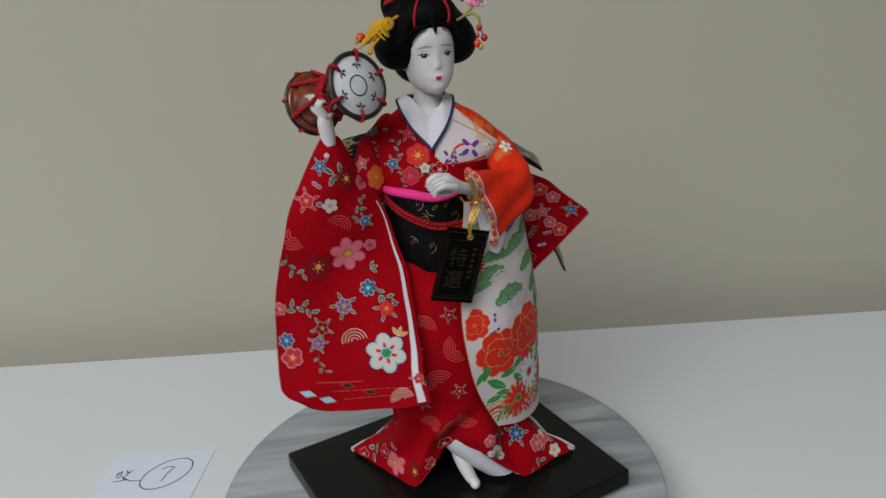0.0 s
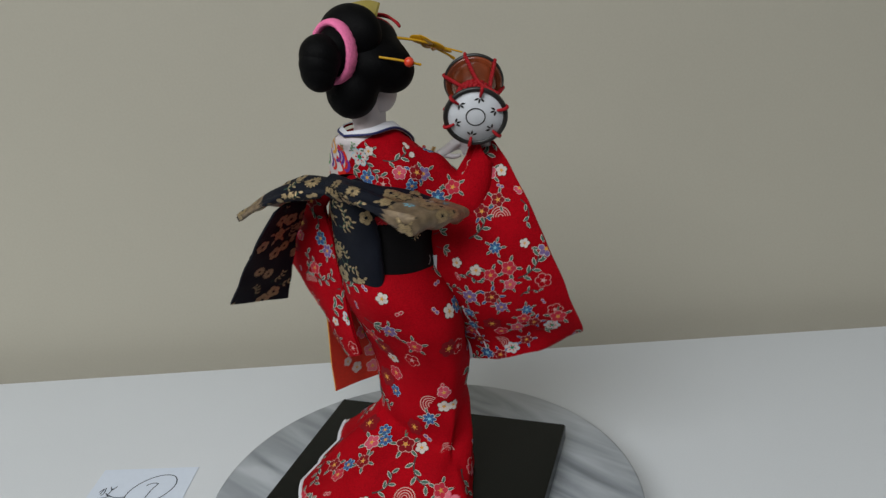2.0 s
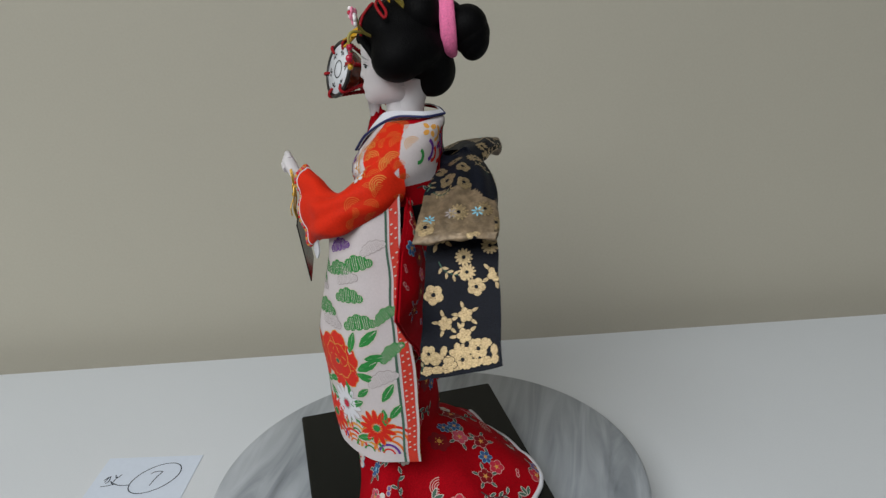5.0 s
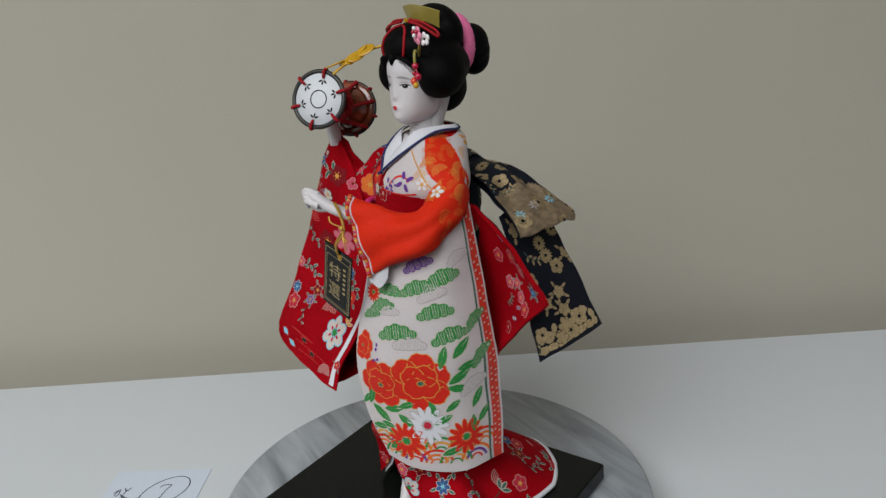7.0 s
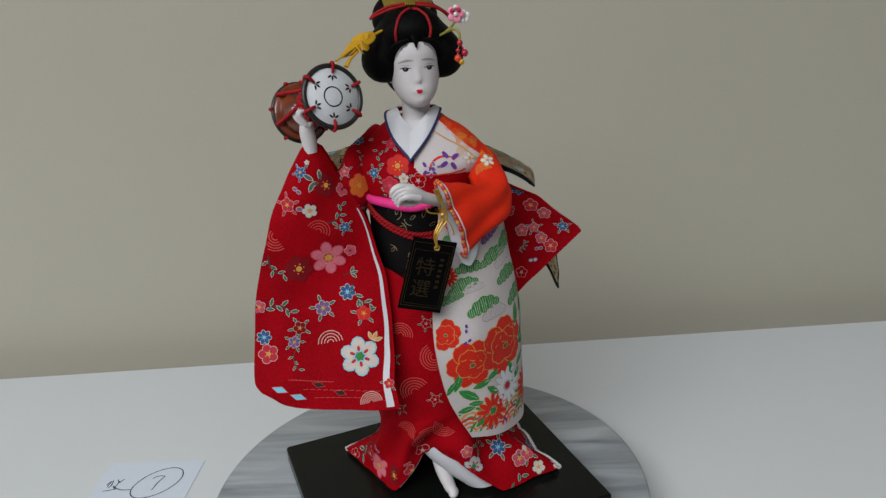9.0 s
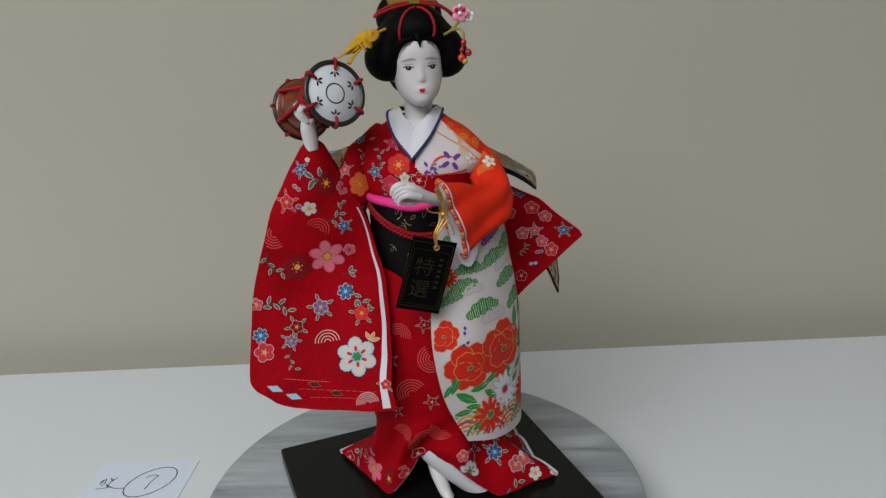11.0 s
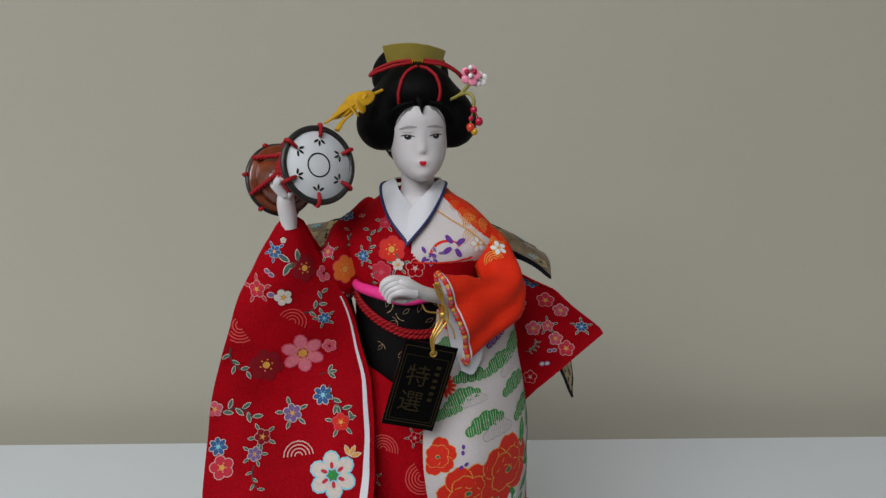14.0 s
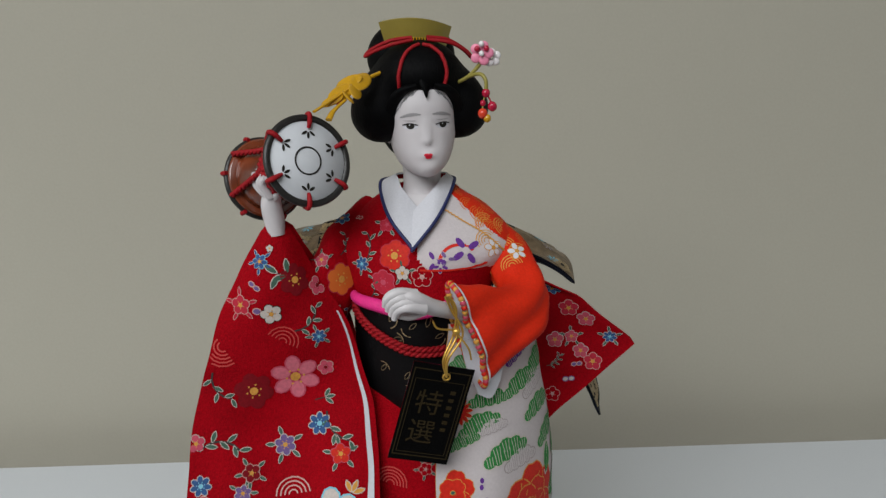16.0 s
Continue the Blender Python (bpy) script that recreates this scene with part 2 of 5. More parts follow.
    def make(self, name, parent=None, smooth=True, label=""):
        me = bpy.data.meshes.new(name)
        me.from_pydata([(x * 0.001, y * 0.001, z * 0.001) for x, y, z in self.v], [], self.f)
        for s in self.slots:
            me.materials.append(M[s])
        me.polygons.foreach_set("material_index", self.m)
        me.polygons.foreach_set("use_smooth", [smooth] * len(self.f))
        me.update()
        ob = new(name, me)
        if parent:
            ob.parent = parent
        return tagged(ob, label) if label else ob


def thing(name, label, category, group=""):
    return tagged(new(name), label, category, group)


def slab(name, sx, sy, sz, m, key, parent=None, bevel=1.0):
    """A bevelled box of metres at the pose m."""
    bm = bmesh.new()
    bmesh.ops.create_cube(bm, size=1)
    bmesh.ops.scale(bm, vec=(sx, sy, sz), verts=bm.verts)
    if bevel:
        bmesh.ops.bevel(bm, geom=bm.edges[:], offset=bevel * 0.001, segments=3, affect="EDGES")
    bm.transform(m)
    me = bpy.data.meshes.new(name)
    bm.to_mesh(me)
    bm.free()
    me.materials.append(M[key])
    ob = new(name, me)
    if parent:
        ob.parent = parent
    return ob


def lathe(profile, key, name, m=None, parent=None, n=96, label=""):
    """A turned solid: profile of (radius, height) in millimetres."""
    b = Body()
    ph = np.linspace(0, 2 * math.pi, n, endpoint=False)
    g = np.array([[(r * math.cos(a), r * math.sin(a), z) for a in ph] for r, z in profile])
    if m is not None:
        g = g @ np.array(m.to_3x3()).T + np.array(m.translation)
    b.grid(g, key, closed=True)
    return b.make(name, parent, label=label)


# ---- printed motifs: flat shapes laid on the cloth ----
def oval(cx, cy, rx, ry, turn=0.0, n=10, tip=0.0):
    out = []
    for a in np.linspace(0, 2 * math.pi, n, endpoint=False):
        x, y = rx * math.cos(a), ry * math.sin(a) * (1 - tip * abs(math.cos(a)))
        out.append((cx + x * math.cos(turn) - y * math.sin(turn), cy + x * math.sin(turn) + y * math.cos(turn)))
    return out


def flower(petal, line, heart, n=5, wide=0.42, reach=0.56, dot=None):
    out = []
    for k in range(n):
        a = 2 * math.pi * k / n + math.pi / 2
        out.append((oval(reach * math.cos(a), reach * math.sin(a), 0.45, wide + 0.035, a), line, 0))
    for k in range(n):
        a = 2 * math.pi * k / n + math.pi / 2
        out.append((oval(reach * math.cos(a), reach * math.sin(a), 0.38, wide - 0.035, a), petal, 1))
        if dot:
            out.append((oval(0.42 * math.cos(a), 0.42 * math.sin(a), 0.17, 0.09, a, 6), dot, 2))
        else:
            b = a + math.pi / n
            out.append((oval(0.36 * math.cos(b), 0.36 * math.sin(b), 0.06, 0.06, 0, 5), heart, 2))
    out.append((oval(0, 0, 0.22, 0.22), heart, 2))
    return out


def leaf(fill, line, cx, cy, size, a):
    return [(oval(cx, cy, size, size * 0.5, a, 10, 0.5), line, 0), (oval(cx, cy, size * 0.84, size * 0.36, a, 10, 0.5), fill, 1)]


def sprig(fill, line, n=4, bend=0.35):
    out, a, x, y = [], 0.2, -0.95, -0.4
    for k in range(n):
        x2, y2 = x + 0.48 * math.cos(a), y + 0.48 * math.sin(a)
        px, py = -math.sin(a) * 0.04, math.cos(a) * 0.04
        out.append(([(x + px, y + py), (x2 + px, y2 + py), (x2 - px, y2 - py), (x - px, y - py)], "p_leaf", 0))
        for side in (1, -1):
            b = a + side * 0.9
            out += leaf(fill, line, x2 + 0.26 * math.cos(b), y2 + 0.26 * math.sin(b), 0.25, b)
        x, y, a = x2, y2, a + bend
    return out


def leafy(blossom, fill="p_leaf", line="p_white"):
    """A blossom with leaves round it."""
    out = []
    for a in (0.3, 1.7, 2.9, 4.2, 5.4):
        out += leaf(fill, line, 0.92 * math.cos(a), 0.92 * math.sin(a), 0.36, a)
    return out + [([(x * 0.72, y * 0.72) for x, y in p], c, l + 2) for p, c, l in blossom]


def spray(n=3, fill="p_leaf", line="p_white", fan=0.85):
    """A few large leaves on one dark stem."""
    out = [([(-1.0, -0.05), (0.1, -0.03), (0.1, 0.03), (-1.0, 0.05)], "p_vine", 0)]
    for k in range(n):
        a = fan * (k - (n - 1) / 2)
        x = -0.7 + 0.55 * (k % 2) if n > 3 else -0.1
        out += leaf(fill, line, x + 0.5 * math.cos(a), 0.5 * math.sin(a), 0.46, a)
    return out


def vine(n=5, bend=0.3, fill="p_leaf", line="p_white"):
    """A bowed dark twig with single leaves on alternate sides."""
    out, a, x, y = [], -bend * n / 2, -1.0, 0.0
    for k in range(n):
        d = 2.0 / n
        x2, y2 = x + d * math.cos(a), y + d * math.sin(a)
        px, py = -math.sin(a) * 0.05, math.cos(a) * 0.05
        out.append(([(x + px, y + py), (x2 + px, y2 + py), (x2 - px, y2 - py), (x - px, y - py)], "p_vine", 0))
        b = a + (0.85 if k % 2 else -0.85)
        out += leaf(fill, line, x2 + 0.28 * math.cos(b), y2 + 0.28 * math.sin(b), 0.29, b)
        x, y, a = x2, y2, a + bend
    return out


def arcs(line, n=4):
    out = []
    for r in np.linspace(0.28, 1.0, n):
        for k in range(8):
            a, b = math.pi * k / 8, math.pi * (k + 1) / 8
            out.append(([(r * math.cos(a), r * math.sin(a)), (r * math.cos(b), r * math.sin(b)),
                         ((r - 0.08) * math.cos(b), (r - 0.08) * math.sin(b)), ((r - 0.08) * math.cos(a), (r - 0.08) * math.sin(a))], line, 0))
    return out


def band_arc(r0, r1, key, a0=0.0, a1=math.pi, n=10, sign=-1):
    out = []
    for k in range(n):
        a, b = a0 + (a1 - a0) * k / n, a0 + (a1 - a0) * (k + 1) / n
        out.append(([(r1 * math.cos(a), sign * r1 * math.sin(a)), (r1 * math.cos(b), sign * r1 * math.sin(b)),
                     (r0 * math.cos(b), sign * r0 * math.sin(b)), (r0 * math.cos(a), sign * r0 * math.sin(a))], key, 0))
    return out


def pine(fill, line):
    out = []
    for cx, cy, r in ((-0.75, -0.1, 0.27), (-0.4, 0.12, 0.30), (0.0, 0.22, 0.32), (0.4, 0.14, 0.30), (0.75, -0.06, 0.26), (0.0, -0.08, 0.3), (-0.4, -0.14, 0.24), (0.4, -0.12, 0.24)):
        out += [(oval(cx, cy, r + 0.05, r * 0.85 + 0.05), line, 0), (oval(cx, cy, r, r * 0.85), fill, 1)]
        for k in (-0.5, 0.0, 0.5):
            out.append(([(cx - 0.012 + k * 0.2, cy - r * 0.6), (cx + 0.012 + k * 0.2, cy - r * 0.6), (cx + k * r * 0.9 + 0.012, cy + r * 0.6), (cx + k * r * 0.9 - 0.012, cy + r * 0.6)], line, 2))
    return out


def peony(fill, line, heart):
    """A large blossom of broad notched petals in two rounds."""
    out = []
    for layer, (n, reach, rx, ry, start) in enumerate(((6, 0.58, 0.45, 0.42, 0.2), (4, 0.28, 0.38, 0.36, 0.7))):
        for k in range(n):
            a = start + 2 * math.pi * k / n
            for grow, key, up in ((0.03, line, 0.0), (0.0, fill, 0.45)):
                petal = []
                for q in np.linspace(0, 2 * math.pi, 16, endpoint=False):
                    r = 1 - 0.16 * math.exp(-(((q + math.pi) % (2 * math.pi) - math.pi) / 0.28) ** 2)
                    x, y = (rx + grow) * r * math.cos(q), (ry + grow) * math.sin(q)
                    petal.append((reach * math.cos(a) + x * math.cos(a) - y * math.sin(a), reach * math.sin(a) + x * math.sin(a) + y * math.cos(a)))
                out.append((petal, key, layer * 1.6 + 0.2 * (k % 3) + up))
    return out + [(oval(0.02, -0.02, 0.13, 0.11), line, 6.5), (oval(0.02, -0.02, 0.10, 0.08), heart, 7)]


def daisy(fill, line, heart, n=13):
    out = []
    for k in range(n):
        a = 2 * math.pi * k / n
        out += [(oval(0.6 * math.cos(a), 0.6 * math.sin(a), 0.42, 0.165, a, 8), line, 0),
                (oval(0.6 * math.cos(a), 0.6 * math.sin(a), 0.39, 0.135, a, 8), fill, 1)]
    return out + [(oval(0, 0, 0.18, 0.18), heart, 2)]


def pair(fill, line):
    return [(oval(-0.45, 0, 0.55, 0.42, 0.4), line, 0), (oval(0.45, 0.2, 0.55, 0.42, 0.4), line, 0),
            (oval(-0.45, 0, 0.4, 0.28, 0.4), fill, 1), (oval(0.45, 0.2, 0.4, 0.28, 0.4), fill, 1)]


def lozenge(fill, line):
    return [([(-1.1, 0.42), (0.3, 0.42), (1.1, -0.42), (-0.3, -0.42)], line, 0), ([(-0.95, 0.34), (0.28, 0.34), (0.95, -0.34), (-0.28, -0.34)], fill, 1)]


def stamp(body, tree, at, size, motif, spin=0.0, up=(0, 0, 1), lift=0.22):
    """Lay a motif of that half width (mm) on the cloth nearest to a point."""
    c, n, _, _ = tree.find_nearest(Vector(at))
    if c is None:
        return
    e2 = Vector(up) - n * n.dot(Vector(up))
    if e2.length < 0.05:
        e2 = Vector((0, 1, 0)) - n * n.y
    e2.normalize()
    e1 = e2.cross(n)
    cs, sn = math.cos(spin), math.sin(spin)
    for poly, key, layer in motif:
        pts, ok = [], True
        mid = (sum(p[0] for p in poly) / len(poly), sum(p[1] for p in poly) / len(poly))
        for x, y in [*poly, mid]:
            x, y = size * (x * cs - y * sn), size * (x * sn + y * cs)
            w = c + e1 * x + e2 * y
            h, hn, _, _ = tree.find_nearest(w)
            off = w - h
            if hn.dot(n) < 0.35 or (off - hn * off.dot(hn)).length > 0.5:
                ok = False
                break
            pts.append(tuple(h + hn * (lift + 0.10 * layer)))
        if not ok:
            continue
        k = len(poly)
        body.add(pts, [(i, (i + 1) % k, k) for i in range(k)], key)


def scatter(body, tree, g, kinds, count, apart, seed, size=(0.85, 1.15), keep=None, taken=()):
    """Motifs strewn evenly over a grid with a least distance between them."""
    rnd = random.Random(seed)
    placed = [(np.array(p), r) for p, r in taken]
    goal = count + len(placed)
    cell = np.linalg.norm(np.cross(np.gradient(g, axis=1), np.gradient(g, axis=0)), axis=2).ravel()
    run = np.cumsum(cell) / cell.sum()
    flat = g.reshape(-1, 3)
    for _ in range(count * 16):
        if len(placed) >= goal:
            break
        p = flat[min(len(flat) - 1, int(np.searchsorted(run, rnd.random())))] + np.array([rnd.uniform(-1, 1) for _ in range(3)])
        motif, s = rnd.choice(kinds)
        if keep and not keep(p):
            continue
        if any(np.linalg.norm(p - q) < apart * 0.5 * (s + r) for q, r in placed):
            continue
        placed.append((p, s))
        stamp(body, tree, p, s * rnd.uniform(*size), motif, rnd.uniform(-0.6, 0.6) + rnd.choice((0, 0, 1.2, -1.2)))

# ---- the room ----
TABLE_BACK = 0.2575
WALL = TABLE_BACK + 0.045


def structure(ob, label):
    return tagged(ob, label, kind="structure")


structure(slab("wall_north", 5.0, 0.12, 2.7, pose(0, WALL + 0.06, 0.59), "wall", bevel=0), "plain matt beige painted wall behind the table")
structure(slab("wall_west", 0.12, 4.4, 2.7, pose(-2.56, WALL - 2.2, 0.59), "room_white", bevel=0), "plain white painted side wall")
structure(slab("wall_east", 0.12, 4.4, 2.7, pose(2.56, WALL - 2.2, 0.59), "room_white", bevel=0), "plain white painted side wall")
# unseen wall, added dark so the tag mirrors little light
structure(slab("wall_south", 5.0, 0.12, 2.7, pose(0, WALL - 4.46, 0.59), "dark_wall", bevel=0), "unseen wall behind the camera, made dark for the tag to mirror")
structure(slab("floor", 5.24, 4.64, 0.1, pose(0, WALL - 2.2, -0.81), "floor", bevel=0), "unseen floor under the table, made near black for the tag to mirror")
structure(slab("ceiling", 5.24, 4.64, 0.1, pose(0, WALL - 2.2, 1.99), "room_white", bevel=0), "plain white ceiling")

table = thing("table", "white laminate table standing before a beige wall", "table")
slab("tabletop", 2.4, 0.45, 0.03, pose(0, TABLE_BACK - 0.225, -0.015), "table", table, 2.0)
for lx in (-1.1, 1.1):
    for ly in (TABLE_BACK - 0.06, TABLE_BACK - 0.39):
        slab("leg", 0.04, 0.04, 0.73, pose(lx, ly, -0.395), "steel", table, 2.0)

# ---- the paper card with a handwritten mark ----
card = thing("paper_card", "small bluish white paper card marked with a circled 7", "card")
CARD = pose(-0.2275, 0.0575, 0.0003, 0, 0, -3)
slab("sheet", 0.079, 0.076, 0.0004, CARD @ pose(-0.0025, -0.005, 0), "paper", card, 0)


def stroke(parent, name, pts, width, m, z=0.0003):
    """A pen stroke lying on the card."""
    p = spline([(x, y, 0) for x, y in pts], 6 * len(pts))
    b = Body()
    t = np.gradient(p, axis=0)
    n = np.stack([-t[:, 1], t[:, 0], 0 * t[:, 0]], 1)
    n /= np.linalg.norm(n, axis=1, keepdims=True) + 1e-9
    g = np.stack([p - n * width / 2, p + n * width / 2])
    g[:, :, 2] = z * 1000
    mm = np.array(m.to_3x3())
    b.grid(g @ mm.T + np.array(m.translation) * 1000, "ink")
    return b.make(name, parent, smooth=False)


ring = [(7.4 + 18.0 * math.cos(a), 4.6 + 7.0 * math.cos(a) + 17.6 * math.sin(a)) for a in np.linspace(0.2, 2 * math.pi + 0.35, 17)]
stroke(card, "circle", ring, 0.9, CARD)
stroke(card, "figure_stroke", [(1.8, 9.8), (3.5, 12.0), (7, 13.2), (10.8, 12.6)], 0.85, CARD)
stroke(card, "figure_stroke", [(10.8, 12.6), (8.0, 5.0), (6.2, -5.0)], 0.85, CARD)


def glyph(text):
    """Corners and faces of one written character, centred, one wide."""
    cu = bpy.data.curves.new("writing", "FONT")
    cu.body, cu.resolution_u = text, 4
    ob = new("writing", cu)
    me = bpy.data.meshes.new_from_object(ob.evaluated_get(bpy.context.evaluated_depsgraph_get()))
    bpy.data.objects.remove(ob)
    co, faces = np.array([v.co[:2] for v in me.vertices]), [tuple(p.vertices) for p in me.polygons]
    bpy.data.meshes.remove(me)
    return (co - (co.min(0) + co.max(0)) / 2) / (co.max(0) - co.min(0)).max(), faces


for pts in ([(-34, 3.5), (-31.5, 7.5), (-32.5, 1.0)], [(-30.5, 9.0), (-29.5, 2.5), (-31, -0.5)], [(-27, 10), (-24.5, 6), (-22, 10.5)], [(-24.5, 8.0), (-25.5, 1.0)],
            [(-33.5, -4.4), (-28, -3.4), (-22, -1.5)], [(-28, 2.0), (-22, -2.2), (-17, -3.6), (-10.8, -3.4)], [(-27, 0.5), (-24, -2.6)]):
    stroke(card, "pen_mark", pts, 0.85, CARD)

# ---- the turntable and the black stand ----
turntable = thing("turntable", "round grey marble turntable standing on the white table", "turntable")
lathe([(0.01, 1), (62, 1), (64, 3), (64, 13), (0.01, 13)], "steel", "foot_ring", parent=turntable)
lathe([(0.01, 12.5), (149, 12.5), (151.5, 13.5), (152.5, 15.5), (152.5, 25), (151.8, 27.2), (150, 28), (0.01, 28)], "marble", "marble_disc",
      parent=turntable, n=160)
SPUN.append(turntable)

stand = thing("display_stand", "rectangular black lacquered wooden stand for a doll", "stand")
slab("board", 0.1843, 0.1517, 0.0125, pose(0.0076, -0.0031, 0.0378, 0, 0, 24.7), "lacquer", stand, 0.9)
slab("plinth", 0.173, 0.140, 0.0042, pose(0.0076, -0.0031, 0.0300, 0, 0, 24.7), "lacquer", stand, 0.3)
SPUN.append(stand)

# ---- the doll: one mesh ----
doll = Body()
TOP = 44.0
F_RED = flower("p_rose", "p_line", "p_gold")
F_PINK = flower("p_pink", "p_white", "p_gold")
F_WHITE = flower("p_white", "p_black", "p_gold")
F_BLUE = flower("p_blue", "p_white", "p_sky", n=7, wide=0.28)
F_SKY = flower("p_blue", "p_sky", "p_gold", n=6, wide=0.30)
F_VIOLET = flower("p_violet", "p_white", "p_gold", n=6, wide=0.34)
F_OUT = flower("red", "p_line", "p_line")
F_BIG = flower("p_blush", "p_pink", "p_gold", n=6, wide=0.31, reach=0.62)
F_GILT = flower("p_white", "p_sky", "p_green", n=6, wide=0.36, reach=0.64, dot="p_rose")
F_DARK = flower("p_dark", "p_line", "p_gold")
F_DEEP = flower("p_dark", "p_dark", "p_gold", n=6, wide=0.38, reach=0.6)
KINDS = [(leafy(F_RED), 6.8), (leafy(F_DARK), 6.6), (leafy(F_BLUE), 6.2), (F_OUT, 4.6), (F_RED, 4.6), (F_PINK, 4.2), (leafy(F_VIOLET), 6.4), (F_SKY, 4.4),
         (leafy(F_DARK, "p_blue"), 6.2), (spray(3), 6.0), (vine(5), 8.5), (vine(4, -0.4), 7.5), (pair("p_violet", "p_line"), 2.6), (pair("p_rose", "p_line"), 2.6),
         (F_WHITE, 3.8), (arcs("p_line", 4), 5.5), (spray(4), 6.5), (F_GILT, 5.6), (vine(6, 0.2), 9.0), (leafy(F_PINK), 6.2), (F_DEEP, 5.6)]
GILT = [(flower("gold", "gold", "obi"), 5.0), (leafy(flower("gold", "obi", "gold"), "gold", "gold"), 6.5), (sprig("gold", "gold"), 6.5),
        (daisy("gold", "gold", "obi"), 5.0)]


def rings(table, nu, nv):
    """Closed rings from rows of (z, cx, cy, rx, front, back)."""
    t = spline(table, nv)
    az = np.linspace(0, 2 * math.pi, nu, endpoint=False)
    g = np.zeros((nv, nu, 3))
    for i, (z, cx, cy, rx, fr, ba) in enumerate(t):
        y = -np.cos(az)
        g[i, :, 0] = cx + rx * np.sin(az)
        g[i, :, 1] = cy + np.where(y < 0, fr, ba) * y
        g[i, :, 2] = z
    return g


# skirt with a flaring hem that opens in front
NU = 120
upper = rings([(206, 10, 3, 30, 28, 30), (190, 7, 3, 37.5, 30, 32), (170, 5, 1, 41, 33, 27.5), (150, 4.5, -2, 39.5, 35, 20), (130, 4.2, -5.5, 36.5, 35, 16.5),
               (108, 5.5, -6, 33, 35, 16)], NU, 30)
HEM = [(-180, 75, 46.5), (-173, 72.6, 46.5), (-157, 63.5, 46.5), (-129, 61, 46.5), (-116, 62, 46.5), (-102, 73.5, 47), (-92, 61, 46.5), (-76, 51.5, 46.5), (-57, 46.5, 46.5),
       (-37, 47.5, 49), (-26, 41, 62), (-14, 38, 76), (0, 39, 82), (18, 43, 74), (36, 49, 58), (48, 56, 47.5), (58, 60, 47), (68, 66, 47), (80.5, 82, 48), (95, 66, 46.5),
       (123, 64, 46.5), (138, 73, 46.5), (156, 75.5, 46.5), (172, 76.5, 46.5), (180, 75, 46.5)]
hem = np.array(HEM, float)
az_deg = (np.linspace(0, 360, NU, endpoint=False) + 180) % 360 - 180
hem_r, hem_z = np.interp(az_deg, hem[:, 0], hem[:, 1]), np.interp(az_deg, hem[:, 0], hem[:, 2])
# where round the hem the flare sets in, and how abruptly
FLARE = [(-180, -150, -102, -70, -40, 0, 60, 80, 110, 140, 180), (0.40, 0.46, 0.58, 0.42, 0.05, 0, 0.05, 0.3, 0.25, 0.33, 0.40),
         (0.72, 0.72, 0.75, 0.9, 1.4, 1.5, 1.5, 1.2, 1.15, 0.85, 0.72)]
lower = np.zeros((24, NU, 3))
for i, s in enumerate(np.linspace(0, 1, 25)[1:]):
    for j, a in enumerate(np.radians(az_deg)):
        base = upper[-1, j]
        wave = 1 + 0.075 * math.sin(math.pi * min(1.0, s * 1.1)) * math.sin(7 * a + 1.0 + 5 * s)
        hx, hy = 11 + hem_r[j] * math.sin(a), 5 - hem_r[j] * math.cos(a)
        late = float(np.interp(az_deg[j], FLARE[0], FLARE[1]))
        k = (max(0.0, s - late) / (1 - late)) ** float(np.interp(az_deg[j], FLARE[0], FLARE[2]))
        lower[i, j] = ((base[0] + (hx - base[0]) * k) * wave + 11 * (1 - wave), (base[1] + (hy - base[1]) * k) * wave + 5 * (1 - wave),
                       base[2] + (hem_z[j] - base[2]) * s)
skirt = ruffle(np.concatenate([upper, lower]), 1.6, 0.045, 3.0)
skirt_tree = doll.grid(skirt, "red", closed=True, flip=True)
AXLE = np.array([11, 5, 0])
inside = np.concatenate([(skirt[-k - 1:-k or None] - AXLE) * [0.93, 0.93, 1] + AXLE - [0, 0, 0.3] for k in range(12)])
doll.grid(inside, "white_cloth", closed=True)
edge = skirt[-1][np.argsort(np.where(az_deg < 0, az_deg + 360, az_deg))]
edge = edge[27:87]
edge[:, 2] = np.maximum(edge[:, 2] - 0.6, TOP + 1.2)
doll.tube(edge, 1.75, "white_cloth", n=260, sides=8)
scatter(doll, skirt_tree, skirt, KINDS, 105, 1.32, 11, size=(1.05, 1.4), keep=lambda p: not (p[1] < -14 and -22 < p[0] < 34 and p[2] > 84))
stamp(doll, skirt_tree, (-26, -12, 58), 9.5, F_BIG)
stamp(doll, skirt_tree, (-44, 25, 56), 9.5, F_BIG)
for x, z, r in ((-8, 98, 9), (8, 92, 11), (20, 100, 9), (2, 128, 10), (16, 150, 9), (-6, 165, 8)):
    stamp(doll, skirt_tree, (x, -40, z), r, arcs("p_swirl", 5), 0.4 + 0.1 * x)
for x, z in ((14, 122), (-10, 115), (12, 172), (-12, 150)):
    stamp(doll, skirt_tree, (x, -40, z), 4.4, leafy(F_OUT, "p_leaf", "p_line"), 0.3)

# underskirt, leg and foot
doll.grid(rings([(98, 12, -12, 24, 22, 14), (78, 16, -14, 20, 21, 11), (62, 26, -15, 17, 18, 10), (TOP + 4, 38, -15, 14, 15, 9)], 40, 12), "white_cloth", closed=True, flip=True)
doll.tube([(9, -18, 78), (12.5, -24, 62), (17.5, -30, 51), (21, -35.5, 47.6)], [5.2, 5.2, 4.4, 2.6], "skin", flat=0.9)
doll.ball((20.2, -33, 47.4), (3.4, 5.2, 3.2), "skin")

